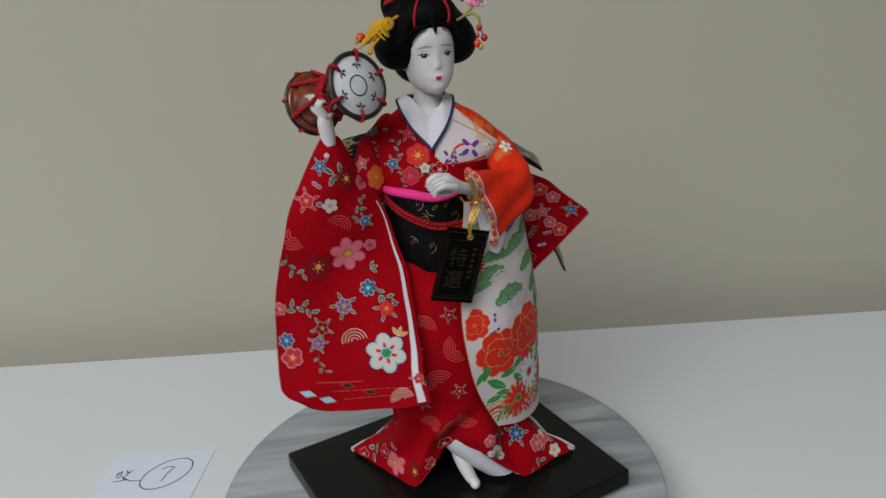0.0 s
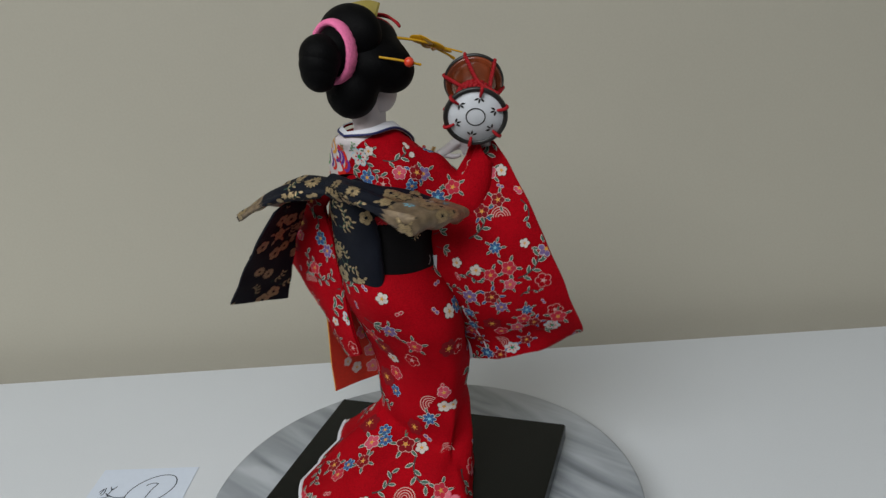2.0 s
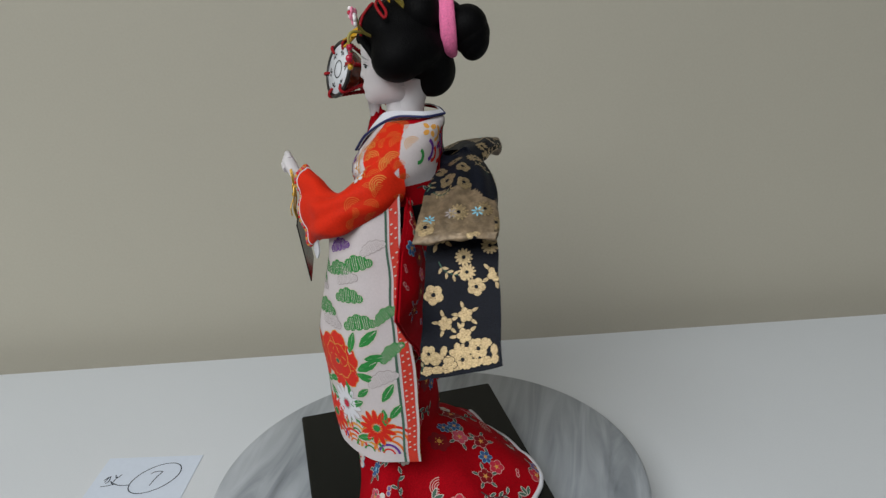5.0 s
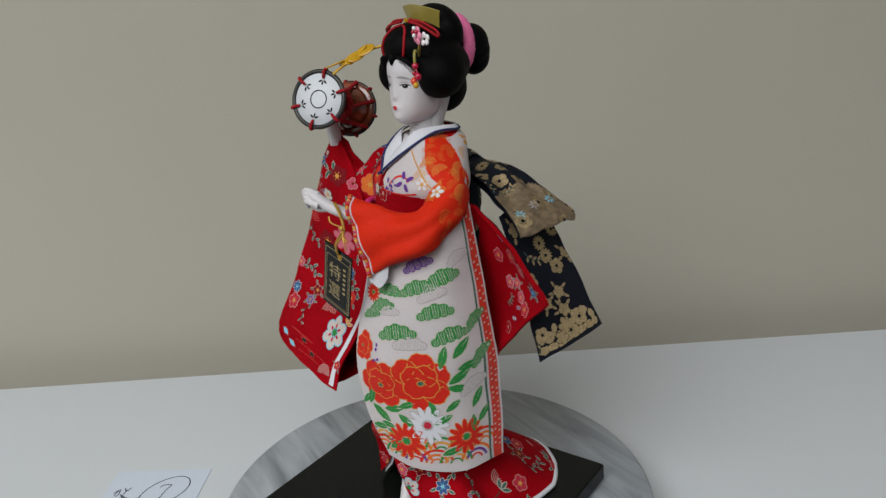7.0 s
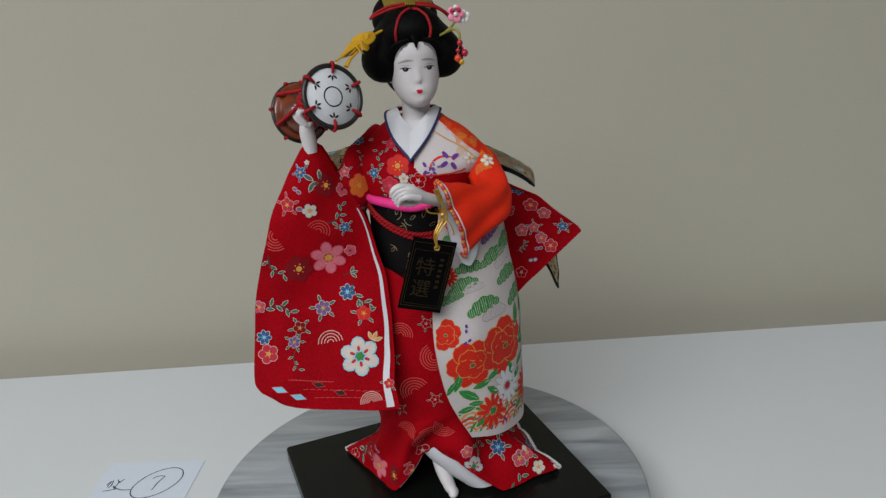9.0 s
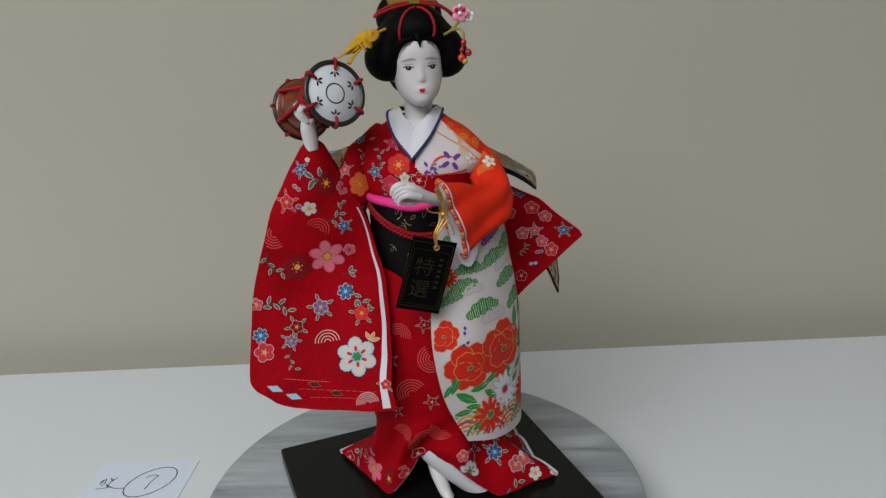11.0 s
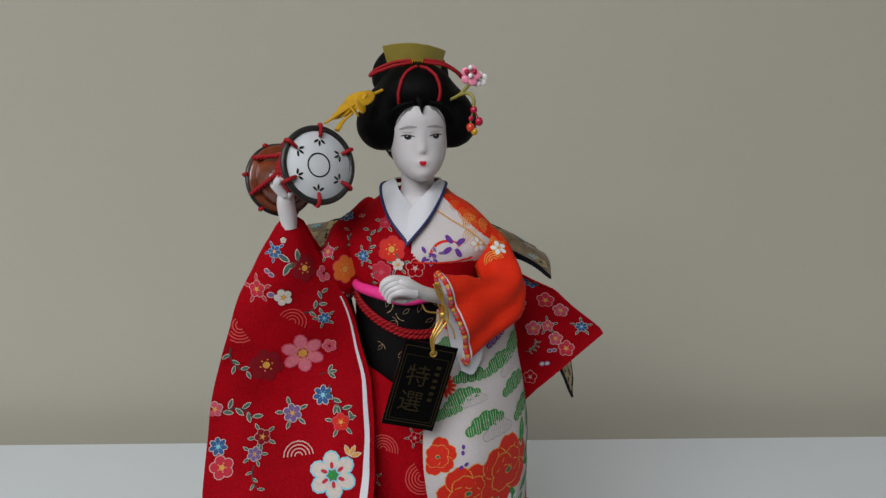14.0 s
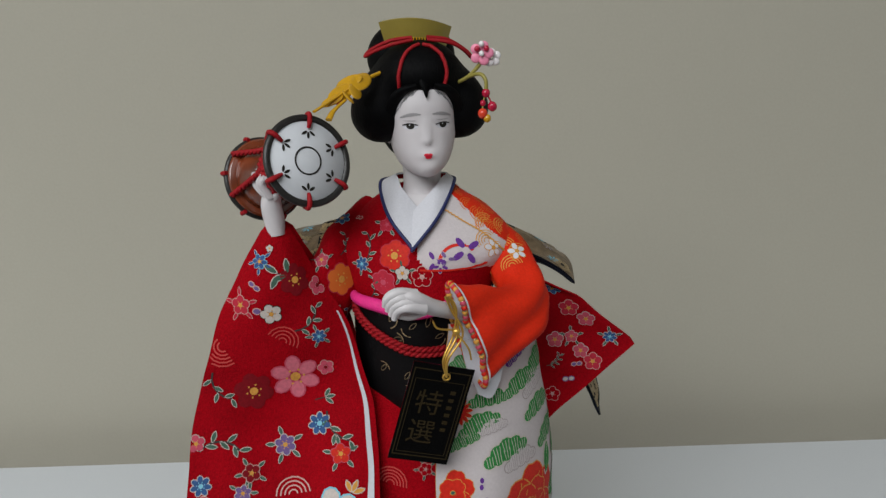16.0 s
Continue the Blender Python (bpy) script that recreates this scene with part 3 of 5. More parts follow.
# obi, its cord and the pink scarf above it
obi = ruffle(rings([(196, 10, 2, 29, 28, 28), (205, 10, 2, 31, 30, 30), (225, 10, 2, 31.5, 30, 30), (240, 10, 2, 31.5, 29, 29), (246, 10, 2, 30, 27, 28)], 72, 26), 0.7, 0.06, 5)
obi_tree = doll.grid(obi, "obi_front", closed=True)
scatter(doll, obi_tree, obi, [(sprig("gold", "gold", 3), 4.0), (band_arc(0.85, 1.0, "p_grey", 0.3, 2.0), 5.0)], 18, 1.7, 5)
for dz in (0, 2.4):
    pts = [(10 + 32.4 * math.sin(a), 2 - 31.2 * math.cos(a), 224 + dz + 15 * min(1.0, max(0.0, -a / 1.15)) ** 1.2 + 4 * max(0.0, a - 1.0)) for a in np.linspace(-2.6, 2.6, 26)]
    doll.rope(pts, 1.3, "cord_red", 4.8, 300)
for x, z, s, sp in ((-6, 240, 4.5, 0.6), (6, 236, 4.0, -1.2), (14, 238, 4.5, 2.2), (20, 231, 4.0, 0.2), (-2, 230, 4.0, 1.6), (26, 240, 4.0, 3.0), (2, 213, 4.0, 0.5), (-12, 215, 4.0, 2.0)):
    stamp(doll, obi_tree, (x, -34, z), s, band_arc(0.90, 1.0, "gold", 0.3, 1.9), sp)
    stamp(doll, obi_tree, (x + 2, -34, z + 1), s * 0.7, leaf("obi_front", "gold", 0, 0, 0.8, sp), sp)
doll.tube([(-22, 4, 243), (-17, -17, 246), (-6, -27, 246), (10, -29.5, 243), (26, -25, 246), (40, -6, 247)], [1.4, 2.0, 2.4, 2.2, 2.0, 1.4], "hot_pink", n=50, flat=1.2)


# torso and collar
def chest(p):
    x, y, z = p
    if z > 282 and math.hypot(x - 12.5, y - 3) < 12.5:
        return "skin"
    if z > 286.2 and math.hypot(x - 12, y - 11) < 16:
        return "red"
    if y < 12:
        if x > 11 + max(0, 0.5 * (266 - z)) and z > 261 - 0.08 * (x - 11):
            return "white_silk" if z < 288 - 0.85 * (x - 24.5) else "orange"
        return "red"
    if x > 4 + (282 - z) * 0.9 and z > 256:
        return "white_silk" if x < 46 else "orange"
    return "red"


torso = ruffle(rings([(243, 10, 2, 31, 27, 28), (254, 10.5, 2, 35, 26.5, 27), (264, 12, 2, 40, 25, 26), (272, 12, 3, 37, 21, 25), (279, 12, 5, 30, 17, 24),
                      (285, 11.5, 7, 21, 14, 24), (288.5, 11, 7, 15, 11, 22), (288, 12, 6, 8, 8, 12)], 220, 96), 1.0, 0.06, 8)[::-1]
torso_tree = doll.grid(torso, chest, closed=True, flip=True)
scatter(doll, torso_tree, torso, KINDS, 26, 1.3, 21, keep=lambda p: chest(p) == "red" and p[2] < 280 and p[1] > -6)
stamp(doll, torso_tree, (0, -30, 270), 7.2, flower("p_scarlet", "p_rose", "p_gold", n=6))
stamp(doll, torso_tree, (-6, -30, 255.5), 5.6, flower("p_rose", "p_pink", "p_pink", n=6))
stamp(doll, torso_tree, (13, -30, 258), 4.8, F_OUT)
stamp(doll, torso_tree, (4, -30, 260), 4.6, leafy(F_WHITE))
stamp(doll, torso_tree, (-4, -20, 285), 5.0, leafy(flower("p_rose", "p_pink", "p_pink")))
stamp(doll, torso_tree, (-16, -24, 274), 6.5, vine(4, 0.3), 1.9)
stamp(doll, torso_tree, (-16, -24, 263), 4.6, leafy(F_BLUE), 0.3)
stamp(doll, torso_tree, (-14, -28, 251), 5.0, vine(4), 1.5)
for x, z, s, c, n in ((35, 273, 7.4, "p_purple", 4), (19, 266, 5.0, "p_purple", 3), (25, 267, 4.0, "p_violet", 3), (22, 263, 3.6, "p_purple", 5)):
    stamp(doll, torso_tree, (x, -30, z), s, flower(c, "white_silk", "white_silk", n=n, wide=0.22), 0.5)
stamp(doll, torso_tree, (31, -30, 264), 9, band_arc(0.82, 1.0, "p_scarlet", 0.4, 2.7), 3.3)
for x, z, c in ((24, 276, "p_purple"), (34, 270, "p_scarlet"), (16, 270, "p_purple"), (30, 282, "p_gold")):
    stamp(doll, torso_tree, (x, 40, z), 5.0, band_arc(0.6, 1.0, c, 0.2, 2.9), 1.0)
for x, y, z, sz, mot, sp in ((27, 26, 284, 5.5, flower("p_gold", "white_silk", "white_silk", n=4, wide=0.3), 0.4), (22, 34, 276, 7.0, band_arc(0.72, 1.0, "p_purple", 0.3, 2.6), 1.4), (24, 34, 274, 11, band_arc(0.8, 1.0, "p_scarlet", 0.2, 2.9), 1.2),
                             (34, 26, 274, 7, band_arc(0.7, 1.0, "p_purple", 0.3, 2.6), 1.2), (30, 34, 266, 12, band_arc(0.82, 1.0, "p_scarlet", 0.3, 2.8), 1.3), (18, 36, 282, 4, band_arc(0.5, 1.0, "p_scarlet", 0.3, 2.8), 0.4),
                             (38, 20, 272, 5, band_arc(0.6, 1.0, "p_green", 0.3, 2.8), 1.0), (14, 38, 279, 4, sprig("p_green", "p_white", 3), 0.3), (-6, 30, 281, 4.5, leafy(F_WHITE), 0.2), (4, 36, 281, 4.5, sprig("p_green", "p_white", 3), 0.3)):
    stamp(doll, torso_tree, (x, y, z), sz, mot, sp)
for x, y, z in ((44, -20, 275), (50, -5, 276), (40, 20, 280), (50, 10, 274), (42, -10, 281)):
    stamp(doll, torso_tree, (x, y, z), 5.0, arcs("p_gold", 4), 0.5)
stamp(doll, torso_tree, (48, -20, 270), 4.5, flower("white_cloth", "p_gold", "p_gold", wide=0.3))

scatter(doll, torso_tree, torso, [(arcs("p_amber", 4), 4.2)], 22, 0.85, 91, keep=lambda p: chest(p) == "orange")
for k in range(26):
    x = 13 + 1.35 * k
    stamp(doll, torso_tree, (x + 12, -14, 288 - 0.85 * (x - 12.5)), 0.9, [([(-1, -0.35), (1, -0.35), (1, 0.35), (-1, 0.35)], "p_gold", 3)], -0.5)
    stamp(doll, torso_tree, (x, -28, 261 - 0.08 * (x - 11)), 0.9, [([(-1, -0.45), (1, -0.45), (1, 0.45), (-1, 0.45)], "p_scarlet", 3)], -0.12)
for side in (-1, 1):
    mid = 9.4
    inner = [(mid, 29, 291.5), (mid + 1 + side * 11.2, 21, 293), (mid + 1.5 + side * 9.6, 6, 293.5), (mid + 1.5 + side * 7.2, -3.5, 291.5), (mid + (2.4 if side < 0 else -0.5), -8.8 - 1.4 * (side > 0), 282.6)]
    outer = [(mid + 1, 31.5, 289), (mid + side * 14, 23.5, 290), (mid + side * 16.4, 6, 290.5), (mid + side * 10.6, -12.5, 280.5), (mid - side * 0.5, -22.4 - 1.6 * (side > 0), 268.5)]
    g = net([inner, [tuple((np.array(a) + b) / 2 + np.array((0, -0.3, 0.4))) for a, b in zip(inner, outer)], outer], 40, 8)
    doll.cloth(g, "white_cloth", back="red", thick=0.8, flip=side < 0, edge="white_cloth")
    doll.tube(np.array(outer) + np.array((0, -0.4, 0.3)), 0.75, "navy", n=60, sides=8)

# neck, head, face
HEAD = pose(11.6, 9.5, 318, 0, 0, 13)


def at_head(x, y, z):
    return tuple(HEAD @ Vector((x, y, z)))


TURN_HEAD = pose(0, 0, 0, 0, 0, 13)
doll.tube([(11, 8, 274), (11.4, 7, 284), (11.8, 6.5, 290), (12.3, 5.5, 300), (12.6, 7.5, 309)], [15, 11.5, 8.4, 8.0, 12], "skin", n=16, sides=24)
doll.tube([(11.2, 12, 282), (11.4, 11, 292), (11.6, 12.5, 302), (12, 14, 312)], [9.5, 8.4, 9.4, 12], "skin", n=16, sides=24)
shape = spline([(-21.4, 1.8, -17.3), (-20.2, 6.3, -20.2), (-16.5, 10.4, -22.0), (-11, 12.9, -22.8), (-4, 14.3, -22.2), (4, 14.8, -22.4), (11, 14.4, -22.7), (19, 12.5, -20), (26, 9, -13)], 60)
az = np.linspace(0, 2 * math.pi, 72, endpoint=False)
face = np.zeros((60, 72, 3))
for i, (z, w, fr) in enumerate(shape[::-1]):
    for j, a in enumerate(az):
        x, y = math.sin(a), -math.cos(a)
        x = math.copysign(abs(x) ** 0.86, x)
        depth = (-fr - 6) if y < 0 else 12
        nose = 1.9 * math.exp(-(x * w / 1.45) ** 2 - ((z + 5.2) / (1.2 if z < -5.2 else 3.4)) ** 2) + 0.95 * math.exp(-(x * w / 1.35) ** 2 - ((z - 0.5) / 5.2) ** 2)
        socket = -0.65 * (math.exp(-((abs(x * w) - 6.5) / 3) ** 2 - ((z - 1.5) / 2.0) ** 2))
        lips = 0.9 * math.exp(-(x * w / 2.6) ** 2 - ((z + 11.2) / 1.6) ** 2)
        chin = 0.9 * math.exp(-(x * w / 4) ** 2 - ((z + 17) / 2.5) ** 2)
        face[i, j] = (x * w, -6 + y * depth - ((nose + socket + lips + chin) if y < 0 else 0), z)
face = face @ np.array(HEAD.to_3x3()).T + np.array(HEAD.translation)
face_tree = doll.grid(face, "skin", closed=True, flip=True)


def on_face(x, z, size, motif, spin=0.0):
    hit = face_tree.ray_cast(Vector(at_head(x, -40, z)), TURN_HEAD.to_3x3() @ Vector((0, 1, 0)))[0]
    stamp(doll, face_tree, hit, size, motif, spin, lift=0.14)


# the small white oval on each iris is a painted glint
for s in (-1, 1):
    on_face(s * 6.7, 1.0, 1.02, [(oval(0, 0, 3.4, 1.3, -0.03 * s, 18), "white_cloth", 0), (oval(0.1, 0.1, 1.75, 1.3, 0, 14), "p_black", 1), (oval(-0.2, 0.55, 0.3, 0.3, 0, 8), "white_cloth", 1.6),
                                (oval(-1.7, 0.85, 1.9, 0.28, 0.20, 10), "p_black", 2), (oval(1.7, 0.85, 1.9, 0.28, -0.20, 10), "p_black", 2.3), (oval(0, 1.12, 1.8, 0.32, 0, 10), "p_black", 2.6), (oval(0, 2.3, 3.0, 0.12, 0, 10), "brow", 0.4)])
    for k in range(7):
        on_face(s * (3.3 + 1.1 * k), 5.9 + 0.12 * k - 0.05 * k * k, 1.0, [(oval(0, 0, 1.0, (0.4, 0.6, 0.72, 0.75, 0.66, 0.5, 0.3)[k], s * (0.1 - 0.08 * k), 10), "brow", 0.1 * k)])
for s in (-1, 1):
    doll.ball(at_head(s * 14.0, -3.5, -4.5), (1.3, 2.6, 3.8), "skin")
# shade of the nostrils, painted as two small grey ovals
for s in (-1, 1):
    on_face(s * 0.75, -6.7, 1.0, [(oval(0, 0, 0.38, 0.16, 0, 8), "brow", 0)])
on_face(0, -11.3, 1.0, [(oval(-0.85, 0.55, 1.15, 0.75, 0.15), "lip", 0), (oval(0.85, 0.55, 1.15, 0.75, -0.15), "lip", 0.3), (oval(0, -0.45, 1.5, 0.85), "lip", 0.6)])
on_face(0, -11.1, 1.0, [(oval(0, 0.05, 1.6, 0.10), "berry", 2)])

for s in (-1, 1):
    for k in range(16):
        x, z = 4.5 + 0.52 * k, 14.6 - 0.032 * k * k - 0.12 * k
        on_face(s * x, z, 1.0, [(oval(0, 0, 1.7 - 0.04 * k, 0.16, s * (2.2 - 0.03 * k + 0.25 * math.sin(5 * k)), 6), "wisp", 0.1 * (k % 5))])

# dressed hair: one swelling mass, the top lobe and the bun
LOBES = (((-16.8, -2.5, 3.6), (12.2, 13.2, 11.2)), ((16.8, -2.5, 3.6), (12.2, 13.2, 11.2)), ((-14, -2.5, 11), (12, 13, 11)), ((14, -2.5, 11), (12, 13, 11)), ((0, -7, 21), (16.5, 16, 12.5)), ((0, 3, 14), (21, 19, 20)), ((-1, 15.5, -5), (14.5, 13.5, 14.5)), ((0, 10, 8), (19, 15, 17)),
         ((-12, 6, 9), (13, 14, 11)), ((12, 6, 9), (13, 14, 11)))
CORE = np.array((0.0, 4.0, 9.0))
mass = np.zeros((56, 96, 3))
for i, th in enumerate(np.linspace(0.01, math.pi - 0.01, 56)):
    for j, a in enumerate(np.linspace(0, 2 * math.pi, 96, endpoint=False)):
        d = np.array((math.sin(th) * math.cos(a), math.sin(th) * math.sin(a), math.cos(th)))
        total = 6.0 ** 9
        for c, r in LOBES:
            o, q = (CORE - np.array(c)) / np.array(r), d / np.array(r)
            A, B, C = q @ q, o @ q, o @ o - 1
            if B * B - A * C > 0:
                total += max(0.0, (-B + math.sqrt(B * B - A * C)) / A) ** 9
        strand = 1 + 0.006 * noise.noise(Vector((d[0] * 26, d[2] * 3, d[1] * 7)))
        mass[i, j] = CORE + d * total ** (1 / 9) * strand
hair_tree = doll.grid(mass @ np.array(HEAD.to_3x3()).T + np.array(HEAD.translation), "hair", closed=True, flip=True)
for c, r, tilt in (((-1, 12, 27), (19.5, 13, 16.5), 8), ((2, 36.5, 18), (11.5, 11.5, 12), -25), ((2, 40.4, 9.5), (9.8, 8.2, 10.5), -18), ((2, 38.8, 13.5), (10.8, 10.2, 11.5), -22), ((-1, 24, 21), (11, 13, 12.5), 0)):
    doll.ball(at_head(*c), r, "hair", TURN_HEAD @ pose(0, 0, 0, tilt), 44, 28)
for s in (-1, 1):
    doll.tube([at_head(s * 3.5, -21, 17.2), at_head(s * 9.4, -20.2, 15.2), at_head(s * 13.2, -16.4, 9.5), at_head(s * 15, -11.5, -1)], [2.2, 2.8, 2.9, 2.2], "hair", n=16, flat=0.6)
doll.tube([at_head(0, -23.6, 12.6), at_head(0, -22.5, 16), at_head(0, -20, 20)], [0.5, 2.6, 4], "hair", n=8, flat=0.5)


def bag(top, bottom, width, key, nu=32, nv=36, power=0.8, amount=1.2, seed=1.0, cap=None, fold=0.0):
    """A soft tube of cloth between an upper and a lower outline."""
    t, b, w = spline(top, nv), spline(bottom, nv), spline(np.array(width, float)[:, None], nv)[:, 0]
    g = np.zeros((nv, nu, 3))
    for i in range(nv):
        way = (t[min(i + 1, nv - 1)] + b[min(i + 1, nv - 1)]) - (t[max(i - 1, 0)] + b[max(i - 1, 0)])
        a = (t[i] - b[i]) / 2
        side = np.cross(a, way)
        side /= np.linalg.norm(side) + 1e-9
        for j, q in enumerate(np.linspace(0, 2 * math.pi, nu, endpoint=False)):
            s = math.copysign(abs(math.sin(q)) ** power, math.sin(q))
            crease = fold * min(1.0, i / nv * 1.6) * (abs(math.sin(3.0 * q + 0.9 * math.sin(4 * i / nv))) - 0.6)
            g[i, j] = (t[i] + b[i]) / 2 + a * math.cos(q) * (1 + 0.02 * crease) + side * (w[i] + crease) * s
    g = ruffle(g, amount, 0.06, seed)
    mid = g.mean(axis=(0, 1))
    du, dv = g[nv // 2, 1] - g[nv // 2, 0], g[nv // 2 + 1, 0] - g[nv // 2, 0]
    flip = np.dot(np.cross(du, dv), g[nv // 2, 0] - g[nv // 2].mean(axis=0)) < 0
    tree = doll.grid(g, key, closed=True, flip=bool(flip))
    if cap:
        end = np.stack([g[-1], g[-1] * 0.9 + g[-1].mean(axis=0) * 0.1, g[-4] * 0.6 + g[-4].mean(axis=0) * 0.4, g[-8] * 0.1 + g[-8].mean(axis=0) * 0.9])
        doll.grid(end, cap, closed=True)
    return g, tree


# left arm in its orange sleeve, cuff trimmed with gold, and the hand
armL, armL_tree = bag([(30, 6, 284), (44, -3, 272), (48, -22, 253), (36, -42, 260), (26, -51.5, 263.5)],
                      [(45, 11, 248), (54, -1, 241), (64.5, -19.5, 236), (49, -39, 226), (38.5, -48.5, 220)], [9, 10, 10, 7, 5.0], "orange", nu=40, nv=48, cap="white_cloth", amount=2.4, fold=2.6, power=1.0)
# white lining hanging out under the cuff
doll.cloth(ruffle(net([[(30, -49, 240), (38, -46, 238), (46, -41, 240)], [(32, -49.5, 228), (40, -45.5, 226), (47, -40.5, 230)], [(36, -48, 215), (41, -44.5, 212), (45, -41, 218)]], 14, 16), 0.8, 0.08, 3),
           "white_cloth", thick=0.8, flip=True)
loop = np.concatenate([armL[-1], armL[-1][:2]])
doll.tube(loop, 0.9, "gold", n=120, sides=8)
doll.tube(np.concatenate([armL[-3], armL[-3][:2]]), 0.45, "white_cloth", n=120, sides=6)
scatter(doll, armL_tree, armL[2:20], [(arcs("p_amber", 4), 4.2)], 20, 0.9, 93)
for k, p in enumerate(spline(loop, 64)[:-2]):
    doll.ball(tuple(p), (1.25, 1.25, 1.25), ("p_scarlet", "p_gold", "p_pink")[k % 3], None, 8, 6)
for p in ((56, -12, 266), (60, 4, 262), (48, -14, 270), (52, 8, 272), (50, -18, 262)):
    stamp(doll, armL_tree, p, 5.5, arcs("p_gold", 4), 0.6)
stamp(doll, armL_tree, (56, -16, 272), 4.5, flower("white_cloth", "p_gold", "p_gold", wide=0.3))
doll.tube([(40, -40, 245), (28, -50, 252), (19.5, -60, 258), (13, -66, 264), (8, -67.5, 265.5)], [4.6, 3.9, 4.0, 3.7, 2.0], "skin", n=30, sides=14, flat=0.8)
for k, (dx, dz) in enumerate(((-0.6, 1.2), (0.4, -0.6), (1.5, -2.3), (2.6, -3.9))):
    doll.tube([(15 + dx, -64.5 - 0.5 * k, 263.5 + dz), (9 + dx, -68.3 - 0.5 * k, 265.6 + dz), (5.2 + dx, -69.2, 264 + dz), (3.8 + dx, -68.4, 260.4 + dz)], [2.2, 2.0, 1.7, 1.1], "skin", n=14, sides=10)
doll.tube([(17, -61, 257), (12, -64, 256), (8, -66.5, 257)], [2.0, 1.7, 1.1], "skin", n=10, sides=10)

# right arm: upper sleeve, forearm, hand
armR, armR_tree = bag([(-12, 9, 285), (-27, -6, 275), (-36, -16, 263), (-45, -23, 282)], [(-20, 4, 246), (-31, -15, 228), (-47, -25, 240), (-52, -27, 268)],
                      [10, 8, 7, 5], "red", amount=1.5, seed=4)
for p, s, mot, spin in (((-25, -14, 254), 7.5, flower("p_amber", "p_rose", "p_gold", n=6), 0), ((-31, -18, 264), 4.8, leafy(F_PINK), 0.3), ((-24, -10, 268), 5.0, vine(4), 1.2), ((-28, -20, 242), 6.0, spray(4), 0.6),
                        ((-26, 6, 266), 6.0, leafy(F_VIOLET), 0.2), ((-36, -8, 256), 6.5, leafy(F_RED), 0.2), ((-20, 12, 276), 4.5, F_WHITE, 0)):
    stamp(doll, armR_tree, p, s, mot, spin)
scatter(doll, armR_tree, armR, KINDS, 10, 1.4, 33, keep=lambda p: p[1] > -6 or p[2] < 240)
doll.tube([(-46.4, -27, 278), (-46.8, -27, 284), (-47.2, -27.8, 291), (-45.5, -29, 297)], [3.6, 4.2, 4.2, 3.4], "skin", n=20, sides=14)
for pts in ([(-47, -30, 294), (-50, -31, 300), (-48, -33, 304)], [(-46, -31.5, 295), (-48, -34, 301), (-46, -36, 304)], [(-48, -27.5, 294), (-53, -26, 299), (-53, -27, 304)],
            [(-45, -30, 294), (-41.5, -33, 299), (-40, -35, 304)]):
    doll.tube(pts, [1.9, 1.7, 1.2], "skin", n=10, sides=8)

# hanging right sleeve: two sheets joined at the outer and lower edges
front = ruffle(net([
    [(-52, -29, 280), (-49, -29, 283), (-46, -28.5, 285), (-44, -27, 283), (-41, -24.5, 280)],
    [(-63.5, -32, 262), (-54, -35, 263), (-46, -34, 262), (-38, -30, 260), (-31, -22, 257)],
    [(-74, -35, 240), (-60, -36, 240), (-46, -33.5, 240), (-33, -29, 238), (-19.5, -22, 234)],
    [(-83.5, -43, 208), (-65, -37, 207), (-46, -30, 206), (-29, -27, 205), (-12, -26, 203)],
    [(-87, -55, 178), (-66, -47, 177), (-46, -40, 176), (-27, -40, 175), (-8.5, -37, 172)],
    [(-87, -68, 155), (-66, -66, 152), (-46, -61.5, 150), (-26, -58, 148), (-7, -55, 147)],
    [(-82, -73, 139.5), (-63, -71, 137.5), (-44, -69, 135), (-24, -66, 132), (-4, -63, 130)]], 56, 72), 1.3, 0.05, 2)
ROUND = 24.0
for i in range(72):
    for j in range(56):
        a, c = 1 - j / 55 * 78 / ROUND, 1 - (1 - i / 71) * 150 / ROUND
        if a > 0 and c > 0:
            front[i, j] += ROUND * np.array((a - a * math.sqrt(1 - c * c / 2), 0, c - c * math.sqrt(1 - a * a / 2)))
sleeveR_tree = doll.cloth(front, "red", thick=0.9, flip=True)
v, u = np.meshgrid(np.linspace(0, 1, 72), np.linspace(0, 1, 56), indexing="ij")
gap = np.clip(u * 1.5, 0, 1) ** 0.75 * (13 + 15 * v) * np.clip(v * 5, 0.25, 1)
back = front + gap[:, :, None] * (np.array([-0.1, 1.0, 0.0]) + v[:, :, None] * u[:, :, None] * np.array([-0.34, 0.0, -0.16])) + np.array([0, 1.1, 0])
sleeveR_back = doll.cloth(back, "red", thick=0.9, flip=False)
doll.grid(np.stack([front[-1], 0.5 * (front[-1] + back[-1]) - np.array([0, 0, 1.2]), back[-1]])[:, :50], "red", flip=True)


def overlay(g, i0, i1, j0, j1, key, lift=0.3, flip=True):
    """A strip of trim lying on part of a sheet."""
    du, dv = np.gradient(g, axis=1), np.gradient(g, axis=0)
    n = np.cross(du, dv)
    n /= np.linalg.norm(n, axis=2, keepdims=True) + 1e-9
    doll.grid((g + n * (-lift if flip else lift))[i0:i1, j0:j1], key, flip=flip)


